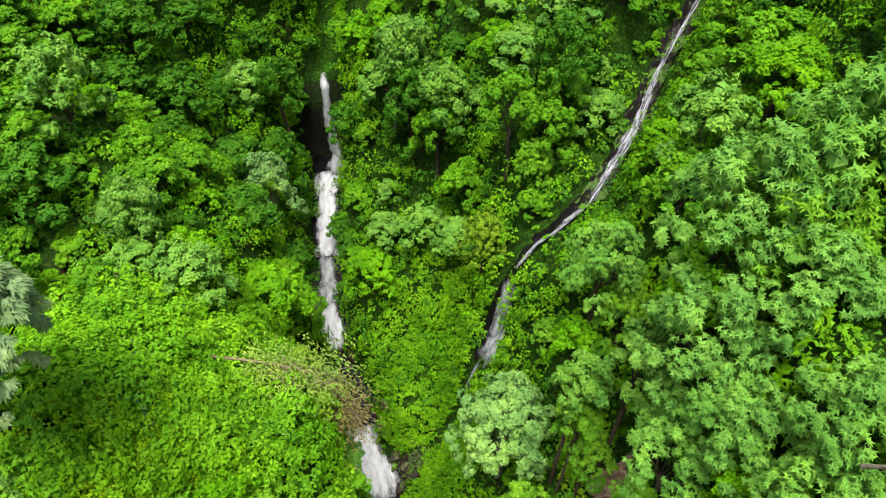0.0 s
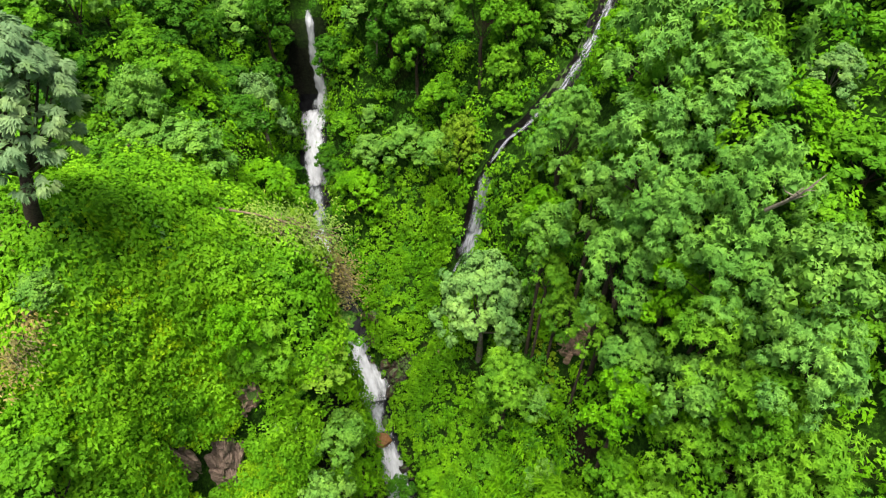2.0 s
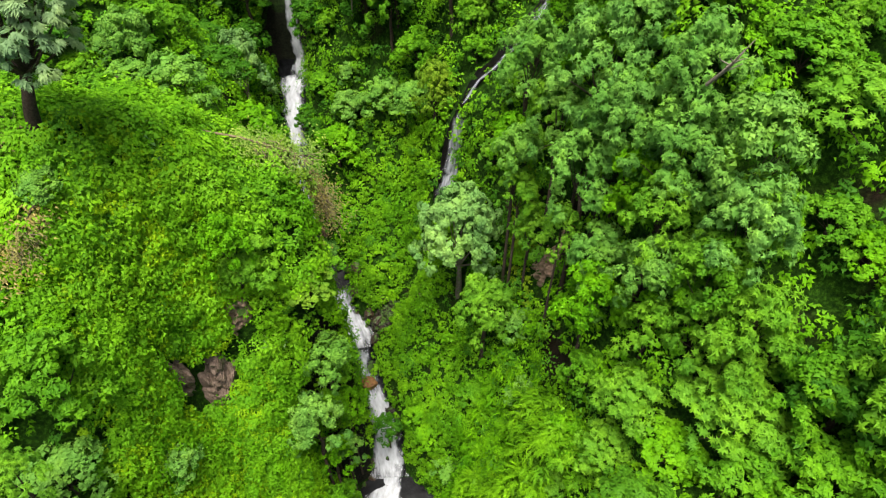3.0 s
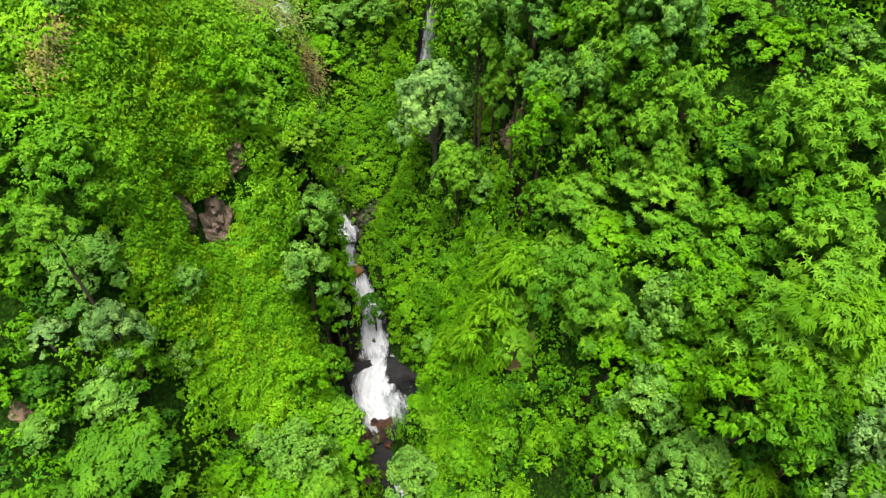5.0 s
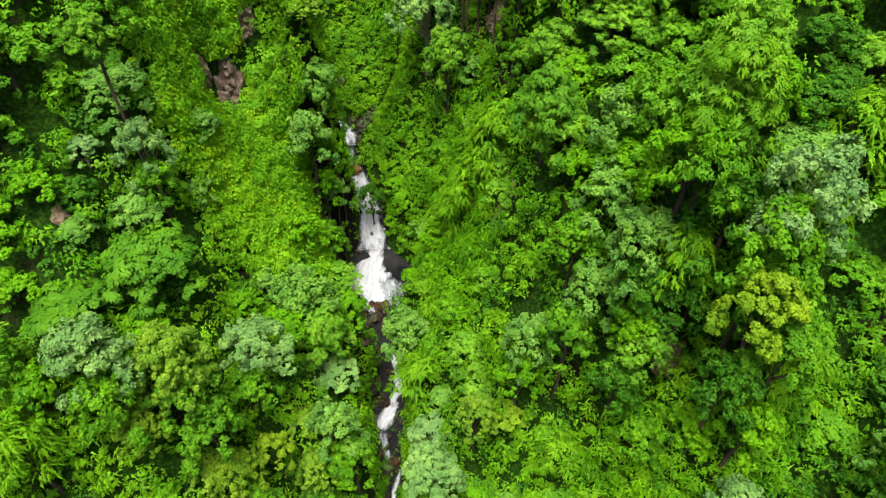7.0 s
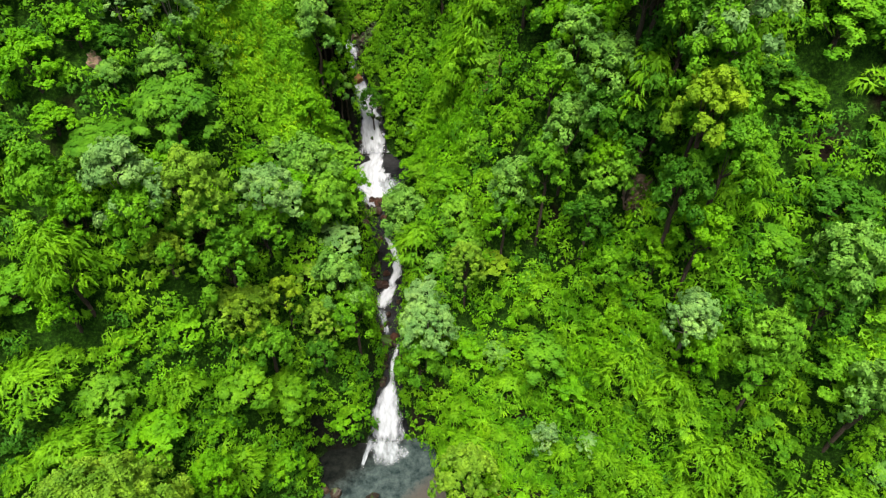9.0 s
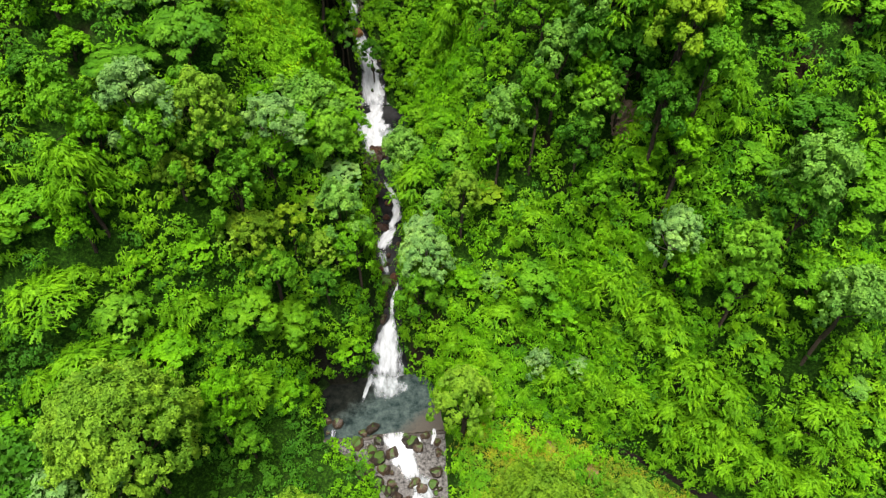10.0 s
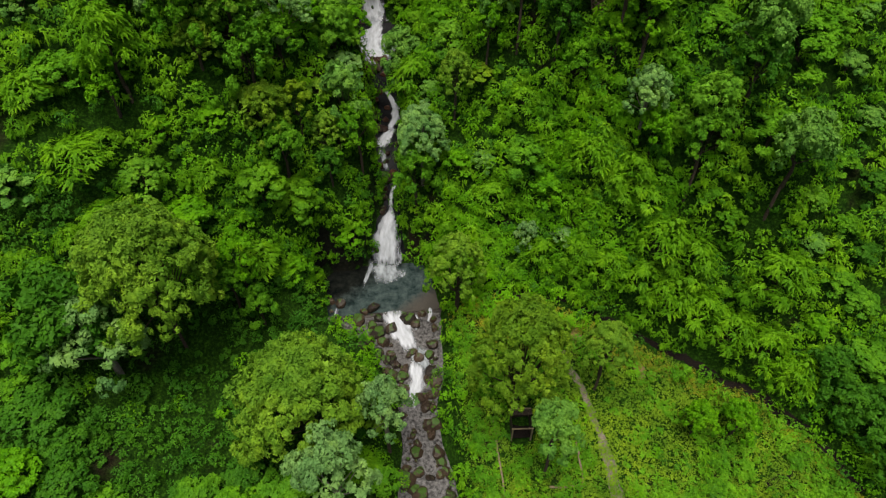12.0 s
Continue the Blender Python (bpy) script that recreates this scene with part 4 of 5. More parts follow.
undergrowth("undergrowth", "dense mid-green shrubs covering the forest floor", "undergrowth", 2900, 66, 1.15, (0.31, 0.19), LEAF_UNDER, lambda x, y: rest(x, y) * np.where((x < -7) & (y < -27), 0.1, 1) * np.where(y < -12, 0.8, 1), seed=11)
# dark leaf colour here also stands in for shade in gaps between crowns
undergrowth("dark_undergrowth", "dark green shrubs under the trees, partly standing in for shaded gaps", "undergrowth", 1700, 62, 1.1, (0.31, 0.19), LEAF_DEEP, lambda x, y: np.clip(rest(x, y) * np.where((x < -7) & (y < -27), 2.5, 1) * np.where(y > 34, 2.0, 1), 0, 1), seed=12)
undergrowth("bright_undergrowth", "bright green bushes between the trees", "undergrowth", 1200, 60, 1.1, (0.34, 0.19), LEAF_BRIGHT, lambda x, y: rest(x, y) * (value_noise(x, y, 9, 31) > -0.2) * np.where((x < -7) & (y < -27), 0.1, 1) * np.where(y > 42, 0.3, 1) * np.where(y < -12, 0.7, 1), seed=18)
undergrowth("plateau_shrubs", "light green low shrubs over the plateau", "shrubs", 1200, 84, 0.95, (0.28, 0.20), LEAF_LIGHT, lambda x, y: plateau(x, y), lift=1.1, seed=13)
undergrowth("plateau_weeds", "darker green weeds scattered over the plateau", "weeds", 620, 70, 0.75, (0.27, 0.19), LEAF_MID, lambda x, y: plateau(x, y) * (value_noise(x, y, 2.5, 77) > 0.1), lift=1.3, seed=33)
undergrowth("plateau_bluish_weeds", "bluish green broad-leaved weeds on the plateau", "weeds", 130, 60, 0.55, (0.26, 0.18), LEAF_GREY, lambda x, y: plateau(x, y) * (value_noise(x, y, 2.0, 78) > 0.2), lift=1.3, seed=34)
undergrowth("nose_shrubs", "yellowish green ferns and shrubs on the steep spur", "shrubs", 1800, 60, 0.85, (0.30, 0.18), LEAF_LIGHT, lambda x, y: nose(x, y) * 0.9, seed=19)
undergrowth("spur_bushes", "bright green bushes on the plateau and spur", "shrubs", 600, 80, 0.8, (0.25, 0.16), LEAF_BRIGHT, lambda x, y: 0.5 * np.maximum(nose(x, y), plateau(x, y)), seed=20)
undergrowth("creepers", "mid-green creepers on the gorge face", "creepers", 2800, 36, 0.5, (0.24, 0.17), LEAF_UNDER, lambda x, y: np.maximum(moss_face(x, y), 0.25 * plateau(x, y)), lift=0.6, seed=14)
undergrowth("cliff_creepers", "green creepers hanging on the steep rock walls", "creepers", 2600, 44, 0.65, (0.28, 0.18), LEAF_UNDER, lambda x, y: np.clip(0.30 / ground_normal(x, y)[..., 2], 0, 4) * (ground_normal(x, y)[..., 2] < 0.42) * (ground_z(x, y) > stream_at(y)[2] + 1.2), lift=1.0, seed=24)
undergrowth("moss", "yellow-green moss and ferns on the rock face", "moss", 330, 50, 0.5, (0.22, 0.14), LEAF_YELLOW, lambda x, y: np.maximum(ell(x, y, 10.0, 20.5, 1.1, 3.6), 0.35 * ell(x, y, -14.5, 5, 3, 6)), seed=25)
undergrowth("spur_moss", "bright yellow-green moss and small ferns over the steep spur", "moss", 1500, 54, 0.7, (0.23, 0.15), leaf_material("leaf_moss", (0.140, 0.320, 0.006), (0.300, 0.560, 0.014), (0.300, 0.500, 0.012)), lambda x, y: ell(x, y, -14.0, 7.5, 5.5, 7.5) * (value_noise(x, y, 3.0, 55) > -0.35), seed=35)
undergrowth("slope_shrubs", "bright green long-leaved shrubs on the lower slopes", "shrubs", 700, 50, 1.0, (0.70, 0.17), LEAF_BAMBOO, lambda x, y: rest(x, y) * (y < -12) * ((x > 3) | (y > -28)), seed=26)
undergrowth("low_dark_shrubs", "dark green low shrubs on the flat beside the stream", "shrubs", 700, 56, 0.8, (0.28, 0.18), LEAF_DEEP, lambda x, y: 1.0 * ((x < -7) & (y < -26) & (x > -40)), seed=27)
undergrowth("dry_grass", "yellowish dry grass on the meadow's upper edge", "grass", 1500, 9, 0.35, (0.34, 0.07), leaf_material("leaf_straw", (0.130, 0.150, 0.012), (0.300, 0.310, 0.030), (0.240, 0.230, 0.030)), lambda x, y: meadow(x, y) * np.maximum(ell(x, y, 11, -34.5, 4.5, 3), np.clip(1 - (np.interp(x, [p[0] for p in DITCH], [p[1] for p in DITCH]) - y - 1) / 3.5, 0, 0.8)), head=(0, 0, 0.6), seed=28)
undergrowth("ferns", "bright green long-leaved ferns on the bank", "ferns", 900, 44, 0.9, (0.66, 0.14), LEAF_BRIGHT, fern_bank, seed=15)
undergrowth("grass", "low olive-green meadow grass", "grass", 9500, 10, 0.35, (0.32, 0.08), LEAF_OLIVE, meadow, head=(0, 0, 0.6), seed=16)
undergrowth("meadow_shrubs", "green low shrubs round the meadow", "shrubs", 900, 50, 0.7, (0.28, 0.18), LEAF_MID, lambda x, y: meadow(x, y) * np.where((y < -46) & (x > 19), 3.0, 1) * np.where((value_noise(x, y, 5, 9) > 0.0) | (x < 6.5), 0.7, 0.06) * (near_path(x, y, TRAIL)[0] > 1.4), seed=17)

undergrowth("bank_plants", "green ferns and weeds among the boulders beside the stream", "plants", 150, 40, 0.55, (0.30, 0.16), LEAF_UNDER, lambda x, y: 1.0 * ((x > -11) & (x < np.interp(y, [-42, -38, -35, -31, -29], [-3.6, -4.2, -4.6, -6.6, -8.6])) & (y < -29) & (y > -42)), seed=29, in_bed=True)

def far_woods():
    """Coarse foliage over the hills beyond the gorge, thinning outwards."""
    r = np.random.default_rng(91)
    x, y = r.uniform(-130, 135, 9000), r.uniform(-140, 150, 9000)
    ok = ~in_view(x, y, 1.5) | (y < -59) | (y > 75)
    x, y = x[ok], y[ok]
    n0 = ground_normal(x, y)
    base = np.stack([x, y, ground_z(x, y)], -1) + np.array([0, 0, 1.2])
    size = r.uniform(1.6, 3.2, len(x))
    k = np.repeat(np.arange(len(x)), 17)
    d = unit(r.normal(size=(len(k), 3)))
    d[:, 2] = np.abs(d[:, 2])
    c = base[k] + d * size[k][:, None] * r.uniform(0.6, 1.05, (len(k), 1))
    n = unit(d + r.normal(size=d.shape) * 0.35)
    return tagged(new("far_woods", leaf_data("far_woods", c, n, unit(r.normal(size=d.shape)), r.uniform(0.9, 1.6, len(k)), r.uniform(0.6, 1.0, len(k)), LEAF_UNDER)), "mid-green woodland over the hills around the gorge", "woods", kind="stuff")


far_woods()

# ---- water ----


def flow_sheet(name, points, material, label, segments=10, bulge=0.12, seed=1):
    """A sheet of water along points (x, y, z, width), with flow UVs and a thinness at its sides and ends."""
    r = np.random.default_rng(seed)
    pts = np.array(points, float)
    step = np.concatenate([[0], np.cumsum(np.linalg.norm(np.diff(pts[:, :3], axis=0), axis=1))])
    s = np.linspace(0, step[-1], max(6, int(step[-1] / 0.35)))
    p = np.stack([np.interp(s, step, pts[:, k]) for k in range(4)], -1)
    t = unit(np.gradient(p[:, :3], axis=0))
    flat = unit(np.stack([-t[:, 1], t[:, 0], np.zeros(len(t))], -1))
    for i in range(len(flat)):
        if abs(t[i, 2]) > 0.93:
            flat[i] = (1, 0, 0)
        elif flat[i, 0] < 0:
            flat[i] = -flat[i]
    up = np.cross(flat, t)
    up = np.where(up[:, 2:3] < 0, -up, up)
    verts, uvs, sides = [], [], []
    for i in range(len(s)):
        for j in range(segments + 1):
            q = j / segments * 2 - 1
            w = p[i, 3] * 0.5 * (1 + 0.28 * float(value_noise(s[i], seed * 3.1 + (q > 0) * 9, 1.1, seed)) + 0.14 * float(value_noise(s[i], seed * 5.1 + (q > 0) * 7, 0.45, seed)))
            b = bulge * (1 - q * q) + 0.07 * float(value_noise(s[i] * 1.0, q * 2.0, 0.45, seed + 1))
            verts.append(p[i, :3] + flat[i] * q * w + up[i] * b)
            uvs.append((q * w * 0.8, s[i] * 0.35))
            e = min(i, len(s) - 1 - i) / max(1, min(5, len(s) // 4))
            sides.append(min(1.0, (1 - abs(q)) * 1.7) * min(1.0, 0.25 + e))
    w = segments + 1
    faces = [(i * w + j, i * w + j + 1, (i + 1) * w + j + 1, (i + 1) * w + j) for i in range(len(s) - 1) for j in range(segments)]
    me = mesh_of(name, verts, faces, material, True)
    uv = me.uv_layers.new(name="flow")
    col = me.color_attributes.new("side", "FLOAT_COLOR", "POINT")
    for i, v in enumerate(sides):
        col.data[i].color = (v, v, v, 1)
    for lp in me.loops:
        uv.data[lp.index].uv = uvs[lp.vertex_index]
    return tagged(new(name, me), label, "water", kind="structure")


def reach(y0, y1, left=0.0, right=1.0, lift=0.06, n=9):
    """Points down the stream's bed between two y, over a share of its width."""
    out = []
    for y in np.linspace(y0, y1, n):
        xl, xr, zs = [float(v) for v in stream_at(y)]
        a, b = xl + (xr - xl) * left, xl + (xr - xl) * right
        out.append(((a + b) / 2, y, zs + lift, b - a))
    return out


def water_bed(name, y0, y1, material, label, steps):
    verts, faces = [], []
    for i, y in enumerate(np.linspace(y0, y1, steps)):
        xl, xr, zs = [float(v) for v in stream_at(y)]
        for j in range(7):
            verts.append((xl - 0.5 + (xr - xl + 1.0) * j / 6, y, zs))
    for i in range(steps - 1):
        for j in range(6):
            faces.append((i * 7 + j, (i + 1) * 7 + j, (i + 1) * 7 + j + 1, i * 7 + j + 1))
    return tagged(new(name, mesh_of(name, verts, faces, material, True)), label, "water", kind="structure")


water_bed("water_lower_stream", -29.2, -80, SHALLOWS, "shallow grey stream water running over stones", 60)
water_bed("water_pool", -21.5, -29.0, POOL, "grey-green water of the plunge pool above a rock sill", 16)
water_bed("water_middle_stream", 4.6, -21.2, WATER, "dark stream water dropping through the gorge", 60)
water_bed("water_middle_pool", 13, 4.7, WATER, "dark churned water of a gorge pool", 16)
water_bed("water_upper_stream", 61.3, 13.1, WATER, "dark stream water between the rock walls", 110)


def white(name, pts, label, seed, material=FOAM, **kw):
    return flow_sheet(name, pts, material, label, seed=seed, **kw)


white("waterfall_top", [(-13, 62.9, 44.6, 0.7), (-13, 61.9, 43.6, 1.0), (-12.9, 61.6, 38, 1.2), (-12.7, 61.3, 34, 1.6), (-12.9, 60.6, 31.8, 3.0)], "tall thin white waterfall plunging into the dark gorge", 21, bulge=0.3)
white("water_foam_upper", reach(61.0, 50, 0.0, 0.98, 0.5), "white foaming water below the tall fall", 22)
white("water_foam_thin", reach(50.5, 44, 0.1, 0.9, 0.4), "thin grey water sliding over dark rock", 52, MIST)
white("water_foam_step", reach(44.8, 40.0, 0.0, 0.95, 0.4), "white water at a small step", 23)
white("waterfall_second", reach(32.4, 25, -0.25, 1.15, 0.45), "broad white cascade beside rocks", 24, bulge=0.35)
white("water_foam_second", reach(25.6, 20.4, 0.0, 1.02, 0.2), "grey-white churned water below the cascade", 44, MIST)
white("waterfall_third", reach(20.6, 13, -0.05, 1.0, 0.25), "white chute of water below an orange boulder", 25, bulge=0.25)
white("water_foam_pool", [(-2.6, 14.2, 14.9, 1.6), (-3.4, 12.4, 13.3, 3.0), (-4.0, 10.4, 13.0, 4.6), (-4.0, 8.2, 12.85, 5.0), (-3.0, 6.0, 12.75, 4.6), (-2.4, 5.0, 12.7, 3.6)], "white churned foam in the gorge pool", 26, bulge=0.15)
white("water_foam_drift", [(-2.4, 9.4, 12.86, 3.0), (-1.9, 7.6, 12.8, 4.2), (-1.6, 6.0, 12.76, 4.4), (-1.8, 5.0, 12.74, 3.4)], "thin grey foam drifting over the dark gorge pool", 51, MIST)
white("water_foam_steps", [(-2.4, 0.6, 11.2, 0.5), (-1.6, -1.2, 10.85, 0.7), (-1.1, -2.8, 10.45, 1.0), (-1.2, -4.2, 10.15, 1.3), (-1.9, -5.6, 9.85, 1.1), (-2.2, -6.6, 9.6, 0.8)], "white water running down rock steps", 27)
white("water_foam_left", [(-1.5, -6.0, 9.75, 0.7), (-2.3, -6.9, 9.5, 1.5), (-3.1, -7.8, 9.2, 1.9), (-3.5, -8.8, 8.95, 1.3)], "white water on a ledge", 28)
white("water_foam_ledge", [(-3.3, -8.8, 8.9, 1.5), (-3.2, -10.4, 8.0, 1.4), (-2.9, -11.6, 7.4, 1.0)], "grey thin water below a ledge", 45, MIST)
white("waterfall_narrow", [(-1.7, -12.6, 6.9, 0.35), (-2.1, -13.6, 6.4, 0.6), (-2.5, -14.6, 5.95, 0.65), (-2.7, -15.6, 5.6, 0.6), (-2.7, -16.6, 5.4, 0.6)], "narrow pale chute of water bending round a rock", 29, bulge=0.15)
white("waterfall_last", [(-2.65, -16.2, 5.5, 0.6), (-2.7, -17.0, 5.2, 1.0), (-3.2, -18.2, 4.6, 2.3), (-3.5, -19.4, 3.3, 3.1), (-3.6, -20.4, 1.9, 3.8), (-3.7, -21.0, 0.8, 4.3), (-3.75, -21.4, 0.25, 4.2)], "white fan-shaped waterfall into the plunge pool", 30, bulge=0.35)
white("water_foam_tail", [(-5.6, -21.0, 1.0, 1.0), (-6.1, -22.4, 0.14, 0.9), (-6.5, -23.6, 0.09, 0.7), (-6.9, -24.8, 0.07, 0.4)], "thin white tail of foam drifting into the pool", 46, MIST)
white("water_foam_spray", [(-3.8, -21.1, 0.2, 4.0), (-3.8, -22.0, 0.1, 5.0), (-3.6, -23.2, 0.07, 5.2), (-3.3, -24.6, 0.05, 3.4)], "thin veil of foam spreading over the pool", 47, MIST)
white("water_foam_weir", [(-3.3, -28.9, 0.12, 2.2), (-3.3, -29.5, 0.0, 2.7), (-2.7, -31.0, -0.2, 2.9), (-2.1, -32.4, -0.35, 2.6), (-1.8, -33.6, -0.5, 2.1), (-1.6, -34.3, -0.6, 1.3)], "white water running over the sill between boulders", 31)
white("water_foam_right", [(1.3, -28.8, 0.1, 0.5), (1.2, -29.6, -0.15, 0.7), (0.8, -30.6, -0.4, 0.5)], "thin white water falling over the sill's end", 48)
white("water_foam_spill", [(-0.6, -29.6, 0.0, 0.4), (-0.5, -30.6, -0.25, 0.6), (-0.8, -31.6, -0.35, 0.5)], "thin white water between two boulders", 49)
white("water_foam_riffle", [(-1.2, -33.8, -0.5, 2.2), (-0.4, -35.4, -0.7, 2.6), (0.3, -37.0, -0.95, 1.8)], "grey riffled water spreading below the white chute", 50, MIST)
white("water_foam_lower", [(-1.2, -35.6, -0.75, 1.3), (-1.1, -36.8, -0.95, 1.8), (-1.1, -38.4, -1.2, 2.0), (-1.5, -39.8, -1.45, 1.3), (-1.7, -41.2, -1.7, 0.7)], "white water running between boulders", 32)
white("water_foam_side", [(-10.2, -27.6, 0.1, 0.6), (-10.3, -28.6, -0.1, 0.8), (-10.6, -29.6, -0.3, 0.4)], "thin white trickle beside the sill", 33, VEIL)


def rock_gully():
    """Dark wet rock under the side stream, uneven across and along."""
    pts = np.array(SIDE_STREAM[:9], float)
    step = np.concatenate([[0], np.cumsum(np.linalg.norm(np.diff(pts, axis=0), axis=1))])
    s = np.arange(0, step[-1], 0.4)
    p = np.stack([np.interp(s, step, pts[:, k]) for k in range(3)], -1)
    verts, faces, n = [], [], 13
    for i in range(len(s)):
        for j in range(n):
            q = j / (n - 1) * 2 - 1
            half = (1.15 if p[i, 2] > 49 else 0.5) + 0.35 * float(value_noise(s[i], q * 0.3 + 4, 2.0, 41))
            x, y = p[i, 0] + q * half, p[i, 1] + q * half * 0.25
            z = p[i, 2] + 0.12 + 0.5 * q * q + 0.35 * float(value_noise(x, s[i], 0.7, 42)) + 0.2 * float(value_noise(x, s[i], 0.3, 43))
            verts.append((x, y, z))
    for i in range(len(s) - 1):
        for j in range(n - 1):
            faces.append((i * n + j, i * n + j + 1, (i + 1) * n + j + 1, (i + 1) * n + j))
    return tagged(new("rock_gully", mesh_of("rock_gully", verts, faces, ROCK_GULLY)), "dark wet rock bed of the side stream", "rock", kind="structure")


rock_gully()
top = [(x, y - 0.1, z + 0.35, w) for (x, y, z), w in zip(SIDE_STREAM[:7], (0.6, 0.6, 0.7, 1.5, 0.7, 0.6, 0.6))]
white("water_side_stream", top, "thin white stream sliding down a dark rock gully", 34, VEIL)
white("waterfall_side", [(5.5, 33.4, 46.5, 1.0), (5.2, 32.8, 44.5, 1.5), (4.6, 31.8, 40.5, 2.1), (3.8, 30.9, 37.8, 2.2)], "thin veil of water falling down a rock face", 35, CURTAIN, bulge=0.3)
white("water_side_foot", [(3.7, 31.4, 37.8, 0.5), (2.9, 31.0, 36.4, 0.5), (2.3, 30.6, 34.6, 0.6), (2.0, 30.5, 31, 0.4)], "thin white trickles over wet rocks", 36, VEIL)
white("water_side_trickle", [(4.1, 31.5, 38.0, 0.4), (3.5, 30.7, 36.0, 0.5), (3.2, 30.2, 35.0, 0.5)], "thin white trickle over wet rocks", 37, VEIL)


# ---- rocks ----
def rock_mesh(seed, material, flat=0.7):
    bm = bmesh.new()
    bmesh.ops.create_icosphere(bm, subdivisions=2, radius=1.0)
    off = Vector((seed * 7.3, seed * 3.1, seed * 1.7))
    r = random.Random(seed)
    planes = [(Vector((r.gauss(0, 1), r.gauss(0, 1), r.gauss(0, 0.7))).normalized(), r.uniform(0.5, 0.8)) for _ in range(11)]
    for v in bm.verts:
        k = 1 + 0.42 * noise.noise(v.co * 1.0 + off) + 0.26 * noise.noise(v.co * 2.6 + off)
        v.co = v.co * k
        v.co.z *= flat
        for a, reach_to in planes:
            d = v.co.dot(a) - reach_to
            if d > 0:
                v.co -= a * d * 0.95
    me = bpy.data.meshes.new("boulder")
    bm.to_mesh(me)
    bm.free()
    me.materials.append(material)
    return me


WET = [rock_mesh(i, ROCK_WET) for i in range(5)]
MOSSY = [rock_mesh(i + 9, ROCK_MOSSY) for i in range(4)]
RUST = [rock_mesh(i + 23, rock_material("rust_rock", (0.014, 0.007, 0.005), (0.095, 0.052, 0.036), 0.6, 0.45)) for i in range(4)]
PALE = [rock_mesh(i + 17, ROCK_PALE, 0.5) for i in range(4)]


def boulder(meshes, x, y, size, label, group, z=None, stretch=(1, 1, 1), name="boulder"):
    ob = new(name, meshes[int(rng.integers(len(meshes)))])
    if z is None:
        xl, xr, zs = [float(v) for v in stream_at(y)]
        z = zs if xl < x < xr else float(ground_z(x, y))
    ob.matrix_basis = pose(x, y, z + size * 0.15, rng.uniform(-15, 15), rng.uniform(-15, 15), rng.uniform(0, 360)) @ Matrix.Diagonal((size * stretch[0], size * stretch[1], size * stretch[2], 1))
    return tagged(ob, label, "rock", group)


def scatter_rocks(name, label, items):
    """Many small rocks in one mesh: mesh, x, y, z, size."""
    bits = []
    for me, x, y, z, size in items:
        m = pose(x, y, z + size * 0.15, rng.uniform(-15, 15), rng.uniform(-15, 15), rng.uniform(0, 360)) @ Matrix.Diagonal((size, size, size, 1))
        bits.append(([m @ v.co for v in me.vertices], [tuple(p.vertices) for p in me.polygons]))
    return tagged(new(name, mesh_of(name, *joined(bits), ROCK_GULLY)), label, "rocks", kind="stuff")


WETL, MOSL = "dark wet brown boulder in the stream", "mossy green-brown boulder beside the stream"
for x, y, s in [(-3.8, -31.2, 0.95), (-1.9, -29.8, 0.8), (-1.3, -34.6, 0.7), (-0.8, -35.3, 0.75), (-1.8, -34.9, 0.5), (1.1, -33.8, 0.8), (0.5, -37.1, 0.8), (0.9, -38.4, 0.85), (0.0, -38.0, 0.6), (-0.8, -40.2, 0.85), (0.4, -39.9, 0.8), (-0.3, -41.1, 0.8), (0.6, -41.2, 0.6), (-3.4, -35.9, 0.7), (-2.5, -36.8, 0.75), (-3.1, -37.6, 0.8), (-2.7, -38.7, 0.6), (-6.6, -32.6, 0.8), (-5.1, -29.7, 0.7), (-5.9, -28.2, 0.9), (-6.9, -28.6, 0.6), (0.2, -29.5, 0.6), (-0.7, -30.7, 0.7), (1.5, -30.4, 0.5), (-4.3, -33.0, 0.6), (-9.9, -27.2, 0.7), (-10.9, -26.6, 0.6), (-0.2, -43.3, 0.8), (-1.6, -48.2, 0.7), (-0.4, -48.9, 0.6), (0.6, -48.7, 0.6)]:
    boulder(WET, x, y, s * 1.15, WETL, "boulders in the stream", None, (1.0, rng.uniform(0.7, 1.2), rng.uniform(0.8, 1.2)))
for x, y, s in [(-5.3, -31.6, 1.0), (-1.3, -30.2, 0.9), (-6.0, -30.6, 0.7), (-7.6, -29.9, 0.8), (-5.4, -34.4, 0.8), (-4.4, -35.2, 0.7), (-3.9, -37.2, 0.8), (-3.5, -39.0, 0.7), (-8.6, -31.3, 0.7), (-7.1, -33.6, 0.8), (-4.9, -32.9, 0.7), (-3.2, -49.0, 1.3), (-1.6, -50.4, 0.9), (-4.6, -7.4, 0.9), (-4.2, -4.5, 1.0), (-3.4, -12.2, 1.15), (-3.0, -10.4, 0.5)]:
    boulder(MOSSY, x, y, s * 1.25, MOSL, "mossy boulders by the stream")
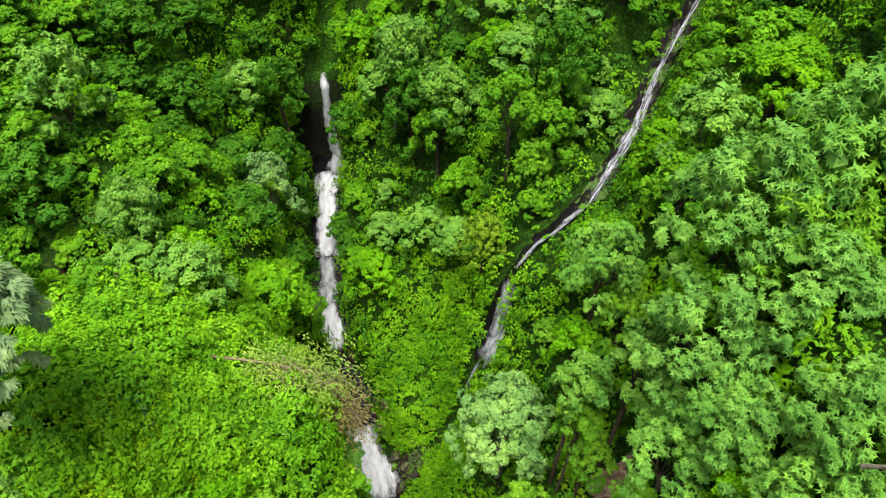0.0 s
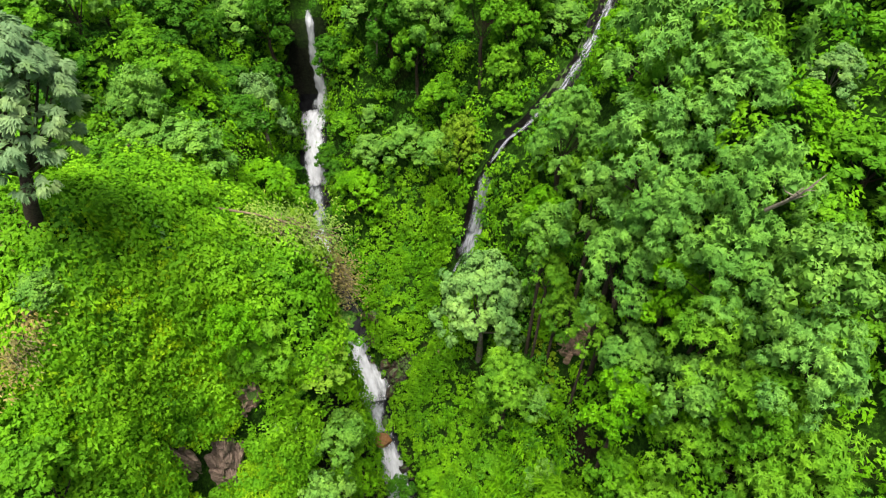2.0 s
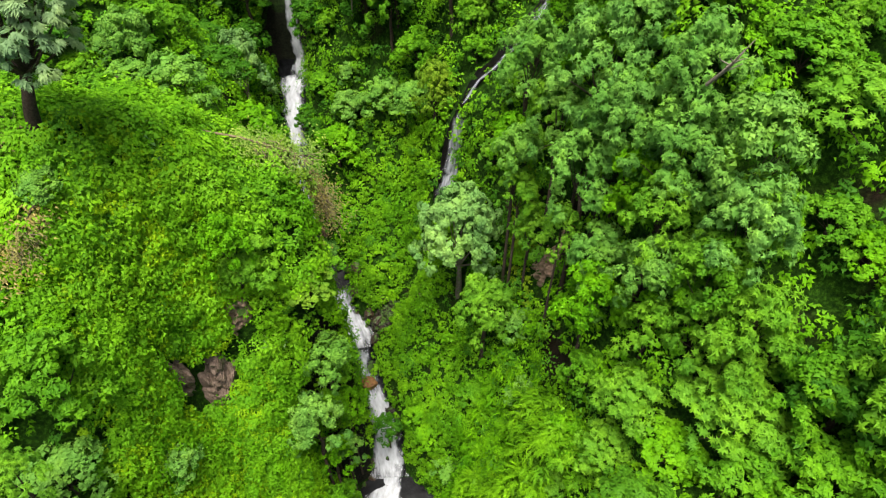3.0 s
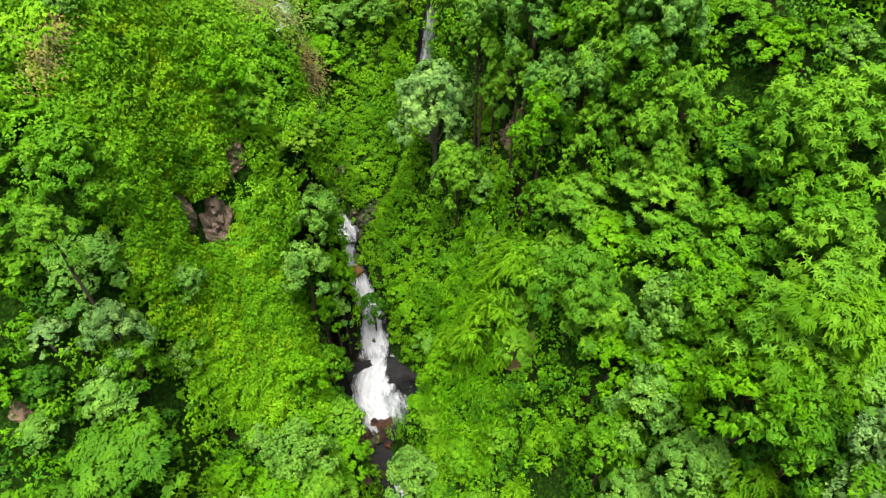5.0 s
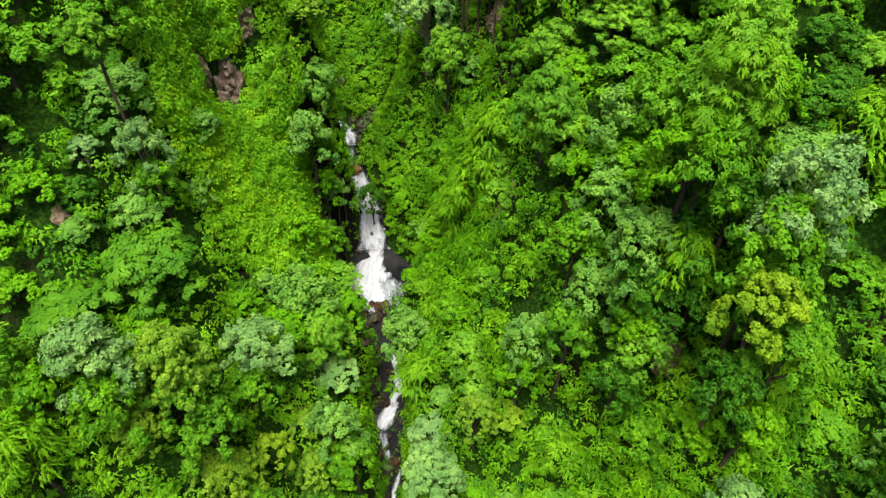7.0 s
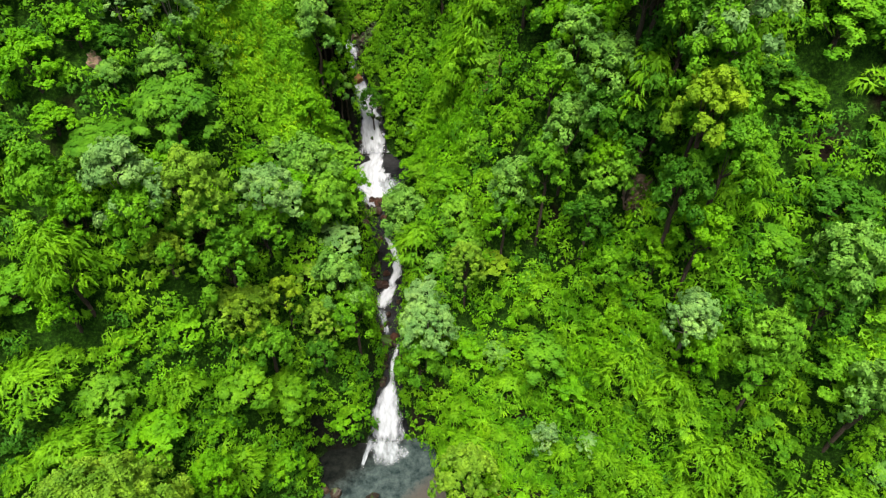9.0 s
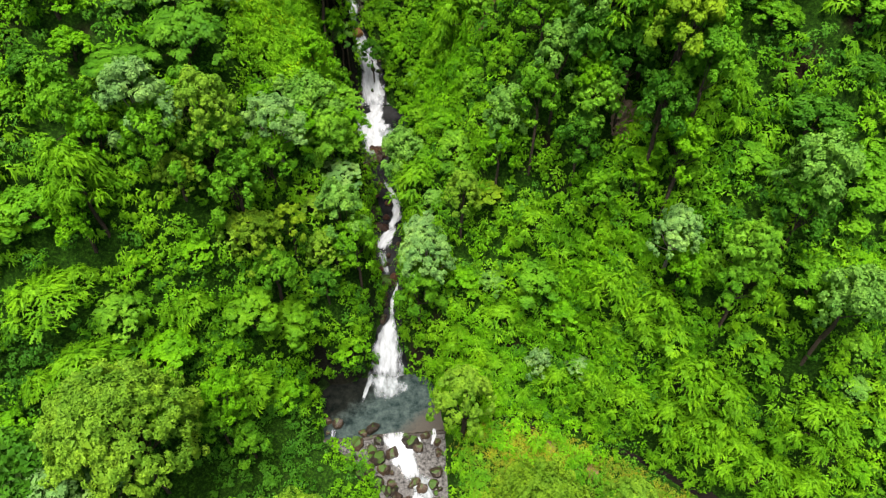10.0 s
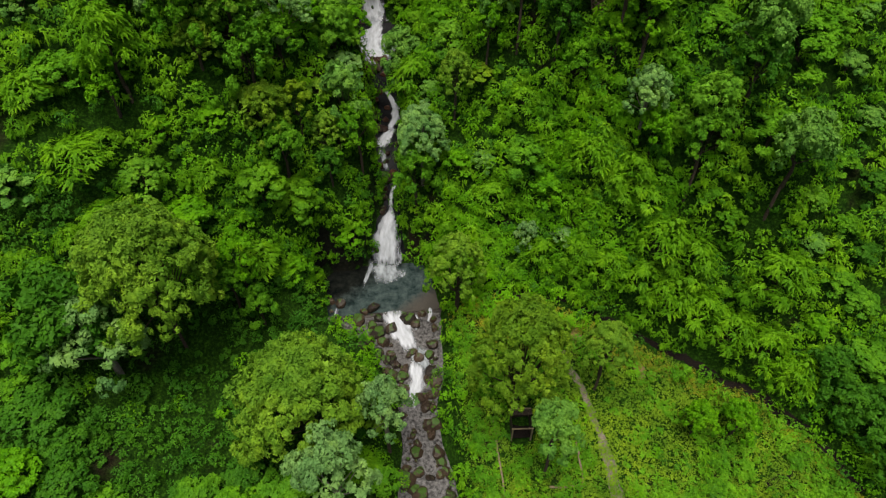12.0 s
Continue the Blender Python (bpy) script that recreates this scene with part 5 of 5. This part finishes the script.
for x, y, s in [(-5.0, 3.2, 1.1), (-3.4, 3.9, 0.9), (-2.5, 4.6, 0.7), (-4.6, 1.6, 0.8), (-5.7, 4.4, 0.7), (-2.2, -12.6, 0.6), (-4.2, 26.3, 0.9), (-3.8, 28.2, 1.0), (-4.9, 29.3, 0.8), (-3.2, 27.0, 0.7), (-6.0, 31.5, 1.2), (-5.8, 33.5, 1.1), (-7.0, 35.0, 0.9), (-10.2, 40.5, 0.9), (-9.8, 39.3, 0.8), (-5.9, 18.4, 0.9), (-5.6, 20.0, 0.8)]:
    boulder(WET, x, y, s, "dark wet rock at the foot of the gorge wall", "gorge rocks")
tagged(boulder([rock_mesh(31, ROCK_ORANGE)], -5.0, 20.9, 1.05, "orange-brown boulder at the lip of a fall", "gorge rocks", 20.2), category="rock")


def sill():
    """The low rock sill that dams the pool: one long uneven step."""
    verts, faces, n = [], [], 60
    for i in range(n + 1):
        x = -11.4 + 14.2 * i / n
        a, b = 0.14 * float(value_noise(x, 0, 1.1, 71)), 0.10 * float(value_noise(x, 5, 0.6, 72))
        for y, z in ((-28.8 + a, -0.5), (-28.95 + a, -0.03 + b), (-29.15 + a, 0.02 + b * 0.6), (-29.4 + a, -0.03 + b), (-29.6 + a, -0.25 + b), (-29.9 + b, -0.35 + a), (-30.3 + b, -1.1)):
            verts.append((x, y, z))
    for i in range(n):
        for j in range(6):
            faces.append((i * 7 + j, i * 7 + j + 1, (i + 1) * 7 + j + 1, (i + 1) * 7 + j))
    return tagged(new("sill", mesh_of("sill", verts, faces, ROCK_SILL)), "low wet rock sill across the stream below the pool", "rock", kind="structure")


sill()
for i in range(90):
    y = rng.uniform(-56, -30.5)
    xl, xr, zs = [float(v) for v in stream_at(y)]
    k = rng.random()
    x = xl + (xr - xl) * (0.34 * k if rng.random() < 0.55 else 1 - 0.12 * k) + rng.uniform(-0.5, 0.2)
    boulder(WET if rng.random() < 0.6 else MOSSY, x, y, 0.25 + 0.85 * rng.random() ** 2, "brown wet boulder along the stream's edge", "stream-edge boulders", zs - 0.05)
bed = []
for i in range(60):  # rocks in the bed of the upper gorge
    y = rng.uniform(13, 48)
    xl, xr, zs = [float(v) for v in stream_at(y)]
    bed.append((WET[i % 5], xl + (xr - xl) * rng.random(), y, zs - 0.1, 0.25 + 0.6 * rng.random() ** 2))
scatter_rocks("gorge_bed_rocks", "dark wet rocks scattered along the upper gorge stream", bed)
for i in range(40):
    y = rng.uniform(-36, 60)
    xl, xr, zs = [float(v) for v in stream_at(y)]
    x = (xl if rng.random() < 0.5 else xr) + rng.uniform(-0.4, 0.4)
    boulder(WET if rng.random() < 0.7 else MOSSY, x, y, rng.uniform(0.3, 0.8), "dark wet rock beside the gorge stream", "stream-edge boulders", zs)
for i in range(34):  # broken rock below the gorge pool
    a, b = rng.uniform(-7.0, -2.2), rng.uniform(3.2, 6.0)
    boulder(RUST if rng.random() < 0.6 else WET, a, b, rng.uniform(0.25, 0.8), "reddish-brown wet rock below the gorge pool", "gorge pool rocks", float(stream_at(b)[2]))
for x, y, s in [(-4.6, -3.0, 0.8), (-3.9, -1.6, 0.7), (-2.6, -4.4, 0.6), (-2.9, -6.0, 0.7), (-3.6, -5.6, 0.8), (-2.7, -9.4, 0.5), (-4.2, -8.2, 0.6), (-3.6, -10.8, 0.6), (-2.0, -11.8, 0.7), (-3.2, 0.2, 0.7), (-2.3, -2.4, 0.5), (-3.4, -13.8, 0.7), (-1.7, -14.2, 0.6)]:
    boulder(RUST, x, y, s, "reddish-brown wet rock in the stream bed", "stream bed rocks")
bar = []
for i in range(90):  # a bar of rubble beside the second fall
    a, b = -3.2 + rng.normal(0, 1.1), 28.0 + rng.normal(0, 0.8)
    bar.append((WET[i % 5], a, b, float(ground_z(a, b)) + 0.25, rng.uniform(0.2, 0.5)))
scatter_rocks("rubble_bar", "bar of broken dark wet rock beside the cascade", bar)


def outcrop(x, y, half_x, half_y, turn, proud, label, seed, material=ROCK_PALE):
    """A bare layered rock ledge standing out of the slope, ragged at its edge."""
    n, verts, faces = 34, [], []
    c, q = math.cos(radians(turn)), math.sin(radians(turn))
    for i in range(n + 1):
        for j in range(n + 1):
            u, v = 2.4 * i / n - 1.2, 2.4 * j / n - 1.2
            a, b = x + c * u * half_x - q * v * half_y, y + q * u * half_x + c * v * half_y
            z = float(ground_z(a, b))
            rag = 0.45 * float(value_noise(a, b, 0.9, seed)) + 0.25 * float(value_noise(a, b, 0.35, seed + 1))
            m = min(1.0, max(0.0, 2.4 * (1.0 - math.sqrt(u * u + v * v) + rag)))
            layer = z * 1.3 + 0.8 * float(value_noise(a, b, 1.2, seed + 2))
            step = layer - math.floor(layer)
            d = m * (proud + 0.24 * min(1.0, step * 2.2) + 0.3 * float(value_noise(a, b + z, 0.4, seed + 3))) - 0.25
            nm = ground_normal(np.array(a), np.array(b))
            verts.append((a + nm[0] * d, b + nm[1] * d, z + nm[2] * d))
    for i in range(n):
        for j in range(n):
            k = i * (n + 1) + j
            faces.append((k, k + n + 1, k + n + 2, k + 1))
    return tagged(new("rock_outcrop", mesh_of("rock_outcrop", verts, faces, material)), label, "rock", "bare slope rocks")


outcrop(-12.2, 12.4, 1.2, 0.6, 14, 0.5, "pale brown layered rock bare in the slope", 301)
outcrop(-14.6, 9.6, 2.2, 0.85, 42, 0.6, "pale brown layered rock ledge bare in the slope", 305)
outcrop(-13.5, 8.3, 0.35, 0.9, 0, 0.35, "narrow brown rock rib in the slope", 306)
outcrop(11.5, 18.2, 1.5, 1.2, -50, 0.45, "reddish-brown bare rock under the trees", 309)
outcrop(19.6, -17.5, 1.3, 0.9, 0, 0.4, "reddish-brown bare rock between shrubs", 313)
outcrop(-24.1, -6.8, 1.0, 1.0, 0, 0.3, "brown bare rock between shrubs", 317)


def bare_soil(x, y, radius, label):
    """A patch of bare earth that slid from the slope, laid on the ground."""
    verts, faces = [(x, y, float(ground_z(x, y)) + 0.3)], []
    for ring in (0.5, 1.0):
        for k in range(20):
            a = k * math.pi / 10
            q = radius * ring * (1 + 0.3 * float(value_noise(math.cos(a) * 2 + 5, math.sin(a) * 2 + 5, 0.9, 81)))
            u, v = x + math.cos(a) * q * 0.6, y + math.sin(a) * q
            verts.append((u, v, float(ground_z(u, v)) + (0.28 if ring < 1 else 0.05)))
    for k in range(20):
        t = (k + 1) % 20
        faces += [(0, 1 + k, 1 + t), (1 + k, 21 + k, 21 + t, 1 + t)]
    return tagged(new("bare_soil", mesh_of("bare_soil", verts, faces, SOIL, True)), label, "soil", kind="structure")


bare_soil(9.4, -0.8, 1.5, "orange-brown bare soil of a small landslip")
bare_soil(13.2, -33.6, 1.2, "bare trodden soil at the meadow's edge")
bare_soil(17.2, -37.0, 0.9, "bare orange soil in the meadow")
bare_soil(23.6, -41.2, 1.0, "bare brown soil in the meadow")

# ---- wood, path, ditch and shed ----
def strip(name, path, material, label, category, lift, rough_edge):
    """A strip draped over the ground along x, y, half width."""
    pts = np.array(path, float)
    step = np.concatenate([[0], np.cumsum(np.linalg.norm(np.diff(pts[:, :2], axis=0), axis=1))])
    s = np.arange(0, step[-1], 0.3)
    p = np.stack([np.interp(s, step, pts[:, k]) for k in range(3)], -1)
    t = unit(np.gradient(p[:, :2], axis=0))
    verts, faces, n = [], [], 7
    for i in range(len(s)):
        for j in range(n):
            q = j / (n - 1) * 2 - 1
            w = p[i, 2] * (1 + rough_edge * float(value_noise(s[i], 3 + 5 * (q > 0), 0.9, 51)))
            x, y = p[i, 0] - t[i, 1] * q * w, p[i, 1] + t[i, 0] * q * w
            verts.append((x, y, float(ground_z(x, y)) + lift + 0.06 * (1 - q * q) + 0.02 * float(value_noise(x, y, 0.4, 52))))
    for i in range(len(s) - 1):
        for j in range(n - 1):
            faces.append((i * n + j, (i + 1) * n + j, (i + 1) * n + j + 1, i * n + j + 1))
    return tagged(new(name, mesh_of(name, verts, faces, material, True)), label, category, kind="structure")


MUD = bark_material("wet_mud", (0.004, 0.0035, 0.003), (0.022, 0.016, 0.012))
strip("path", TRAIL, TRACK, "narrow trodden earth path through the meadow", "path", 0.10, 0.4)
strip("ditch", [(x, y, w * (0.8 if x < 28 else 1.2)) for x, y, w in DITCH], MUD, "wet muddy drainage ditch along the foot of the slope", "ditch", 0.05, 0.3)
strip("ditch_branch", BRANCH, MUD, "wet muddy branch of the drainage ditch", "ditch", 0.05, 0.3)


def pole(name, a, b, radius, material, label, category, sag=0.1, group=""):
    a, b = Vector(a), Vector(b)
    pts = [a.lerp(b, i / 5) + Vector((0.06 * math.sin(i * 2.1), 0.06 * math.cos(i * 1.7), -sag * math.sin(math.pi * i / 5))) for i in range(6)]
    ob = new(name, mesh_of(name, *tube(pts, [radius * (1 - 0.06 * i) for i in range(6)], 7), material, True))
    return tagged(ob, label, category, group)


def on_ground(x, y, up=0.15):
    return (x, y, float(ground_z(x, y)) + up)


for a, b in (((6.6, -45.4), (6.8, -53.2)), ((14.9, -48.8), (14.7, -53.0)), ((11.2, -53.2), (14.6, -53.3))):
    pole("log_edging", on_ground(*a, 0.35), on_ground(*b, 0.35), 0.13, WOOD_DRY, "weathered wooden pole edging a garden bed", "log", 0, "garden poles")


def shed(x, y):
    """A small open wooden shelter: corner posts, plank sides, a floor and rails round its open top."""
    ob = tagged(new("wooden_shed"), "small dark open-fronted wooden plank shelter in the meadow", "shed")
    z = float(ground_z(x, y))
    w, d, h = 1.0, 1.1, 2.1

    def box(name, x0, y0, z0, x1, y1, z1, material):
        bm = bmesh.new()
        bmesh.ops.create_cube(bm, size=1.0)
        bmesh.ops.scale(bm, vec=(x1 - x0, y1 - y0, z1 - z0), verts=bm.verts)
        bmesh.ops.translate(bm, vec=((x0 + x1) / 2, (y0 + y1) / 2, (z0 + z1) / 2), verts=bm.verts)
        bmesh.ops.bevel(bm, geom=list(bm.edges), offset=0.012, segments=1, affect="EDGES")
        me = bpy.data.meshes.new(name)
        bm.to_mesh(me)
        bm.free()
        me.materials.append(material)
        return part(name, me, ob)

    for sx in (-1, 1):
        for sy in (-1, 1):
            box("post", sx * w - 0.07, sy * d - 0.07, -0.6, sx * w + 0.07, sy * d + 0.07, h, WOOD_DRY)
    for i in range(6):
        box("plank", -w + 0.09 + i * 0.303, d - 0.03, -0.1, -w + 0.09 + i * 0.303 + 0.29, d + 0.02, h - 0.1, BARK)
        for sx in (-1, 1):
            box("plank", sx * w - 0.025, -d + 0.09 + i * 0.335, -0.1, sx * w + 0.025, -d + 0.09 + i * 0.335 + 0.32, h - 0.25, BARK)
    box("rail", -w - 0.12, d - 0.05, h, w + 0.12, d + 0.07, h + 0.1, WOOD_DRY)
    box("rail", -w - 0.12, -d - 0.07, h, w + 0.12, -d + 0.05, h + 0.1, WOOD_DRY)
    for k in range(3):
        box("roof_board", -w - 0.15, d - 0.3 - k * 0.22, h + 0.105, w + 0.15, d - 0.1 - k * 0.22, h + 0.135, BARK)
    # floor takes the mud's near-black colour to stand in for the shaded inside
    box("floor", -w, -d, -0.05, w, d, 0.03, MUD)
    ob.matrix_basis = pose(x, y, z + 0.1, 0, 0, -3)
    return ob


shed(9.2, -46.9)


def dry_branch(x0, y0, z0, x1, y1, z1, label, twigs, seed, foliage=LEAF_STRAW):
    """A fallen bough with a spray of thin dry twigs at its end."""
    r = np.random.default_rng(seed)
    a, b = Vector((x0, y0, z0)), Vector((x1, y1, z1))
    ob = tagged(new("fallen_branch"), label, "branch")
    part("bough", mesh_of("bough", *tube([a, a.lerp(b, 0.35) + Vector((0, 0, 0.3)), a.lerp(b, 0.7) + Vector((0, 0, 0.2)), b], [0.09, 0.08, 0.06, 0.03]), WOOD_DRY, True), ob)
    bits = []
    for _ in range(twigs):
        p = a.lerp(b, r.uniform(0.45, 1.0)) + Vector(r.normal(size=3)) * 0.25
        q = p + Vector((r.uniform(-0.2, 1.3), r.uniform(-1.2, 0.6), r.uniform(-1.5, 0.5)))
        bits.append(tube([p, p.lerp(q, 0.5) + Vector(r.normal(size=3)) * 0.12, q], [0.035, 0.025, 0.012], 4))
    tagged(part("twig_spray", mesh_of("twig_spray", *joined(bits), WOOD_DRY), ob), "pale dry brittle twigs", kind="stuff")
    n = twigs * 26
    k = r.uniform(0.25, 1.05, (n, 1))
    c = np.array(a) + (np.array(b) - np.array(a)) * k + r.normal(size=(n, 3)) * np.array([0.5, 0.75, 0.35]) * (0.6 + k) + np.array([0, 0, -0.1])
    part("dry_leaves", leaf_data("dry_leaves", c, unit(r.normal(size=(n, 3)) * 0.5 + np.array([0, -0.3, 1])), unit(r.normal(size=(n, 3)) * 0.5 + np.array([0.8, -0.4, -0.6])), r.uniform(0.14, 0.3, n), r.uniform(0.06, 0.11, n), foliage), ob, "straw-coloured dry leaves")
    return ob


dry_branch(-13.0, 20.0, 56.6, -6.4, 20.6, 53.2, "long fallen dry branch lying over the plateau edge", 70, 61)
dry_branch(-19.5, 13.4, 62.8, -22.6, 12.6, 62.4, "broken dry branch on the plateau", 20, 62, LEAF_DRY)
dry_branch(-18.0, 10.0, 61.5, -20.5, 8.0, 58.5, "dead brown brush on the steep edge", 60, 63, LEAF_DRY)
dry_branch(-7.2, 20.4, 53.0, -5.9, 20.9, 47.0, "brown tangle of dry roots and twigs hanging from the plateau edge", 60, 64, LEAF_DRY)
pole("stump", (-19.4, 24.9, 55.0), (-19.3, 25.0, 57.6), 0.2, BARK, "dark broken tree stump on the plateau", "stump", 0)
pole("fallen_log", on_ground(-20.4, 30.2, 0.3), on_ground(-17.0, 33.5, 0.5), 0.22, BARK, "dark fallen log at the back of the plateau", "log", 0)
pole("fallen_log", on_ground(1.0, 26.5, 0.4), on_ground(3.2, 18.0, 0.5), 0.14, WOOD_DRY, "thin bare log lying down the gorge slope", "log", 0)
pole("fallen_log", on_ground(1.2, 27.0, 0.4), on_ground(2.6, 29.0, 0.6), 0.12, BARK, "dark log among wet rocks below the side fall", "log", 0)


def bare_branches(x, y, z, lean, height, label, seed, name="bare_tree"):
    """A leafless pale stem with a few forked twigs."""
    r = np.random.default_rng(seed)
    base, tip = Vector((x, y, z)), Vector((x, y, z)) + Vector(lean) + Vector((0, 0, height))
    bits = [tube([base, base.lerp(tip, 0.5) + Vector((0.15, 0, 0)), tip], [0.10, 0.075, 0.03], 5)]
    for k in range(7):
        a = base.lerp(tip, 0.35 + 0.09 * k)
        b = a + Vector((r.uniform(-0.9, 0.9), r.uniform(-0.6, 0.3), r.uniform(0.3, 0.9)))
        bits.append(tube([a, a.lerp(b, 0.6) + Vector(r.normal(size=3)) * 0.08, b], [0.04, 0.03, 0.012], 4))
    return tagged(new(name, mesh_of(name, *joined(bits), BARK_PALE, True)), label, "tree")


bare_branches(-4.6, 50.2, 46.5, (0.2, 0, 0), 5.0, "leafless pale sapling on the gorge slope", 91)
bare_branches(-26.6, 50.5, 50.5, (-0.8, 0.4, 0), 7.0, "pale leaning tree trunk with few branches", 92)
bare_branches(14.6, 9.6, 66.5, (0.5, -1.2, 0), 2.6, "pale bare forked branch in a tree crown", 93, "bare_branch")
bare_branches(-21, 13.6, 60.8, (0.6, 0, 0), 2.6, "broken bare brown sapling on the plateau", 94)
boulder(PALE, 20.4, -54.2, 0.45, "pale stone lying in the meadow grass", "meadow stones")
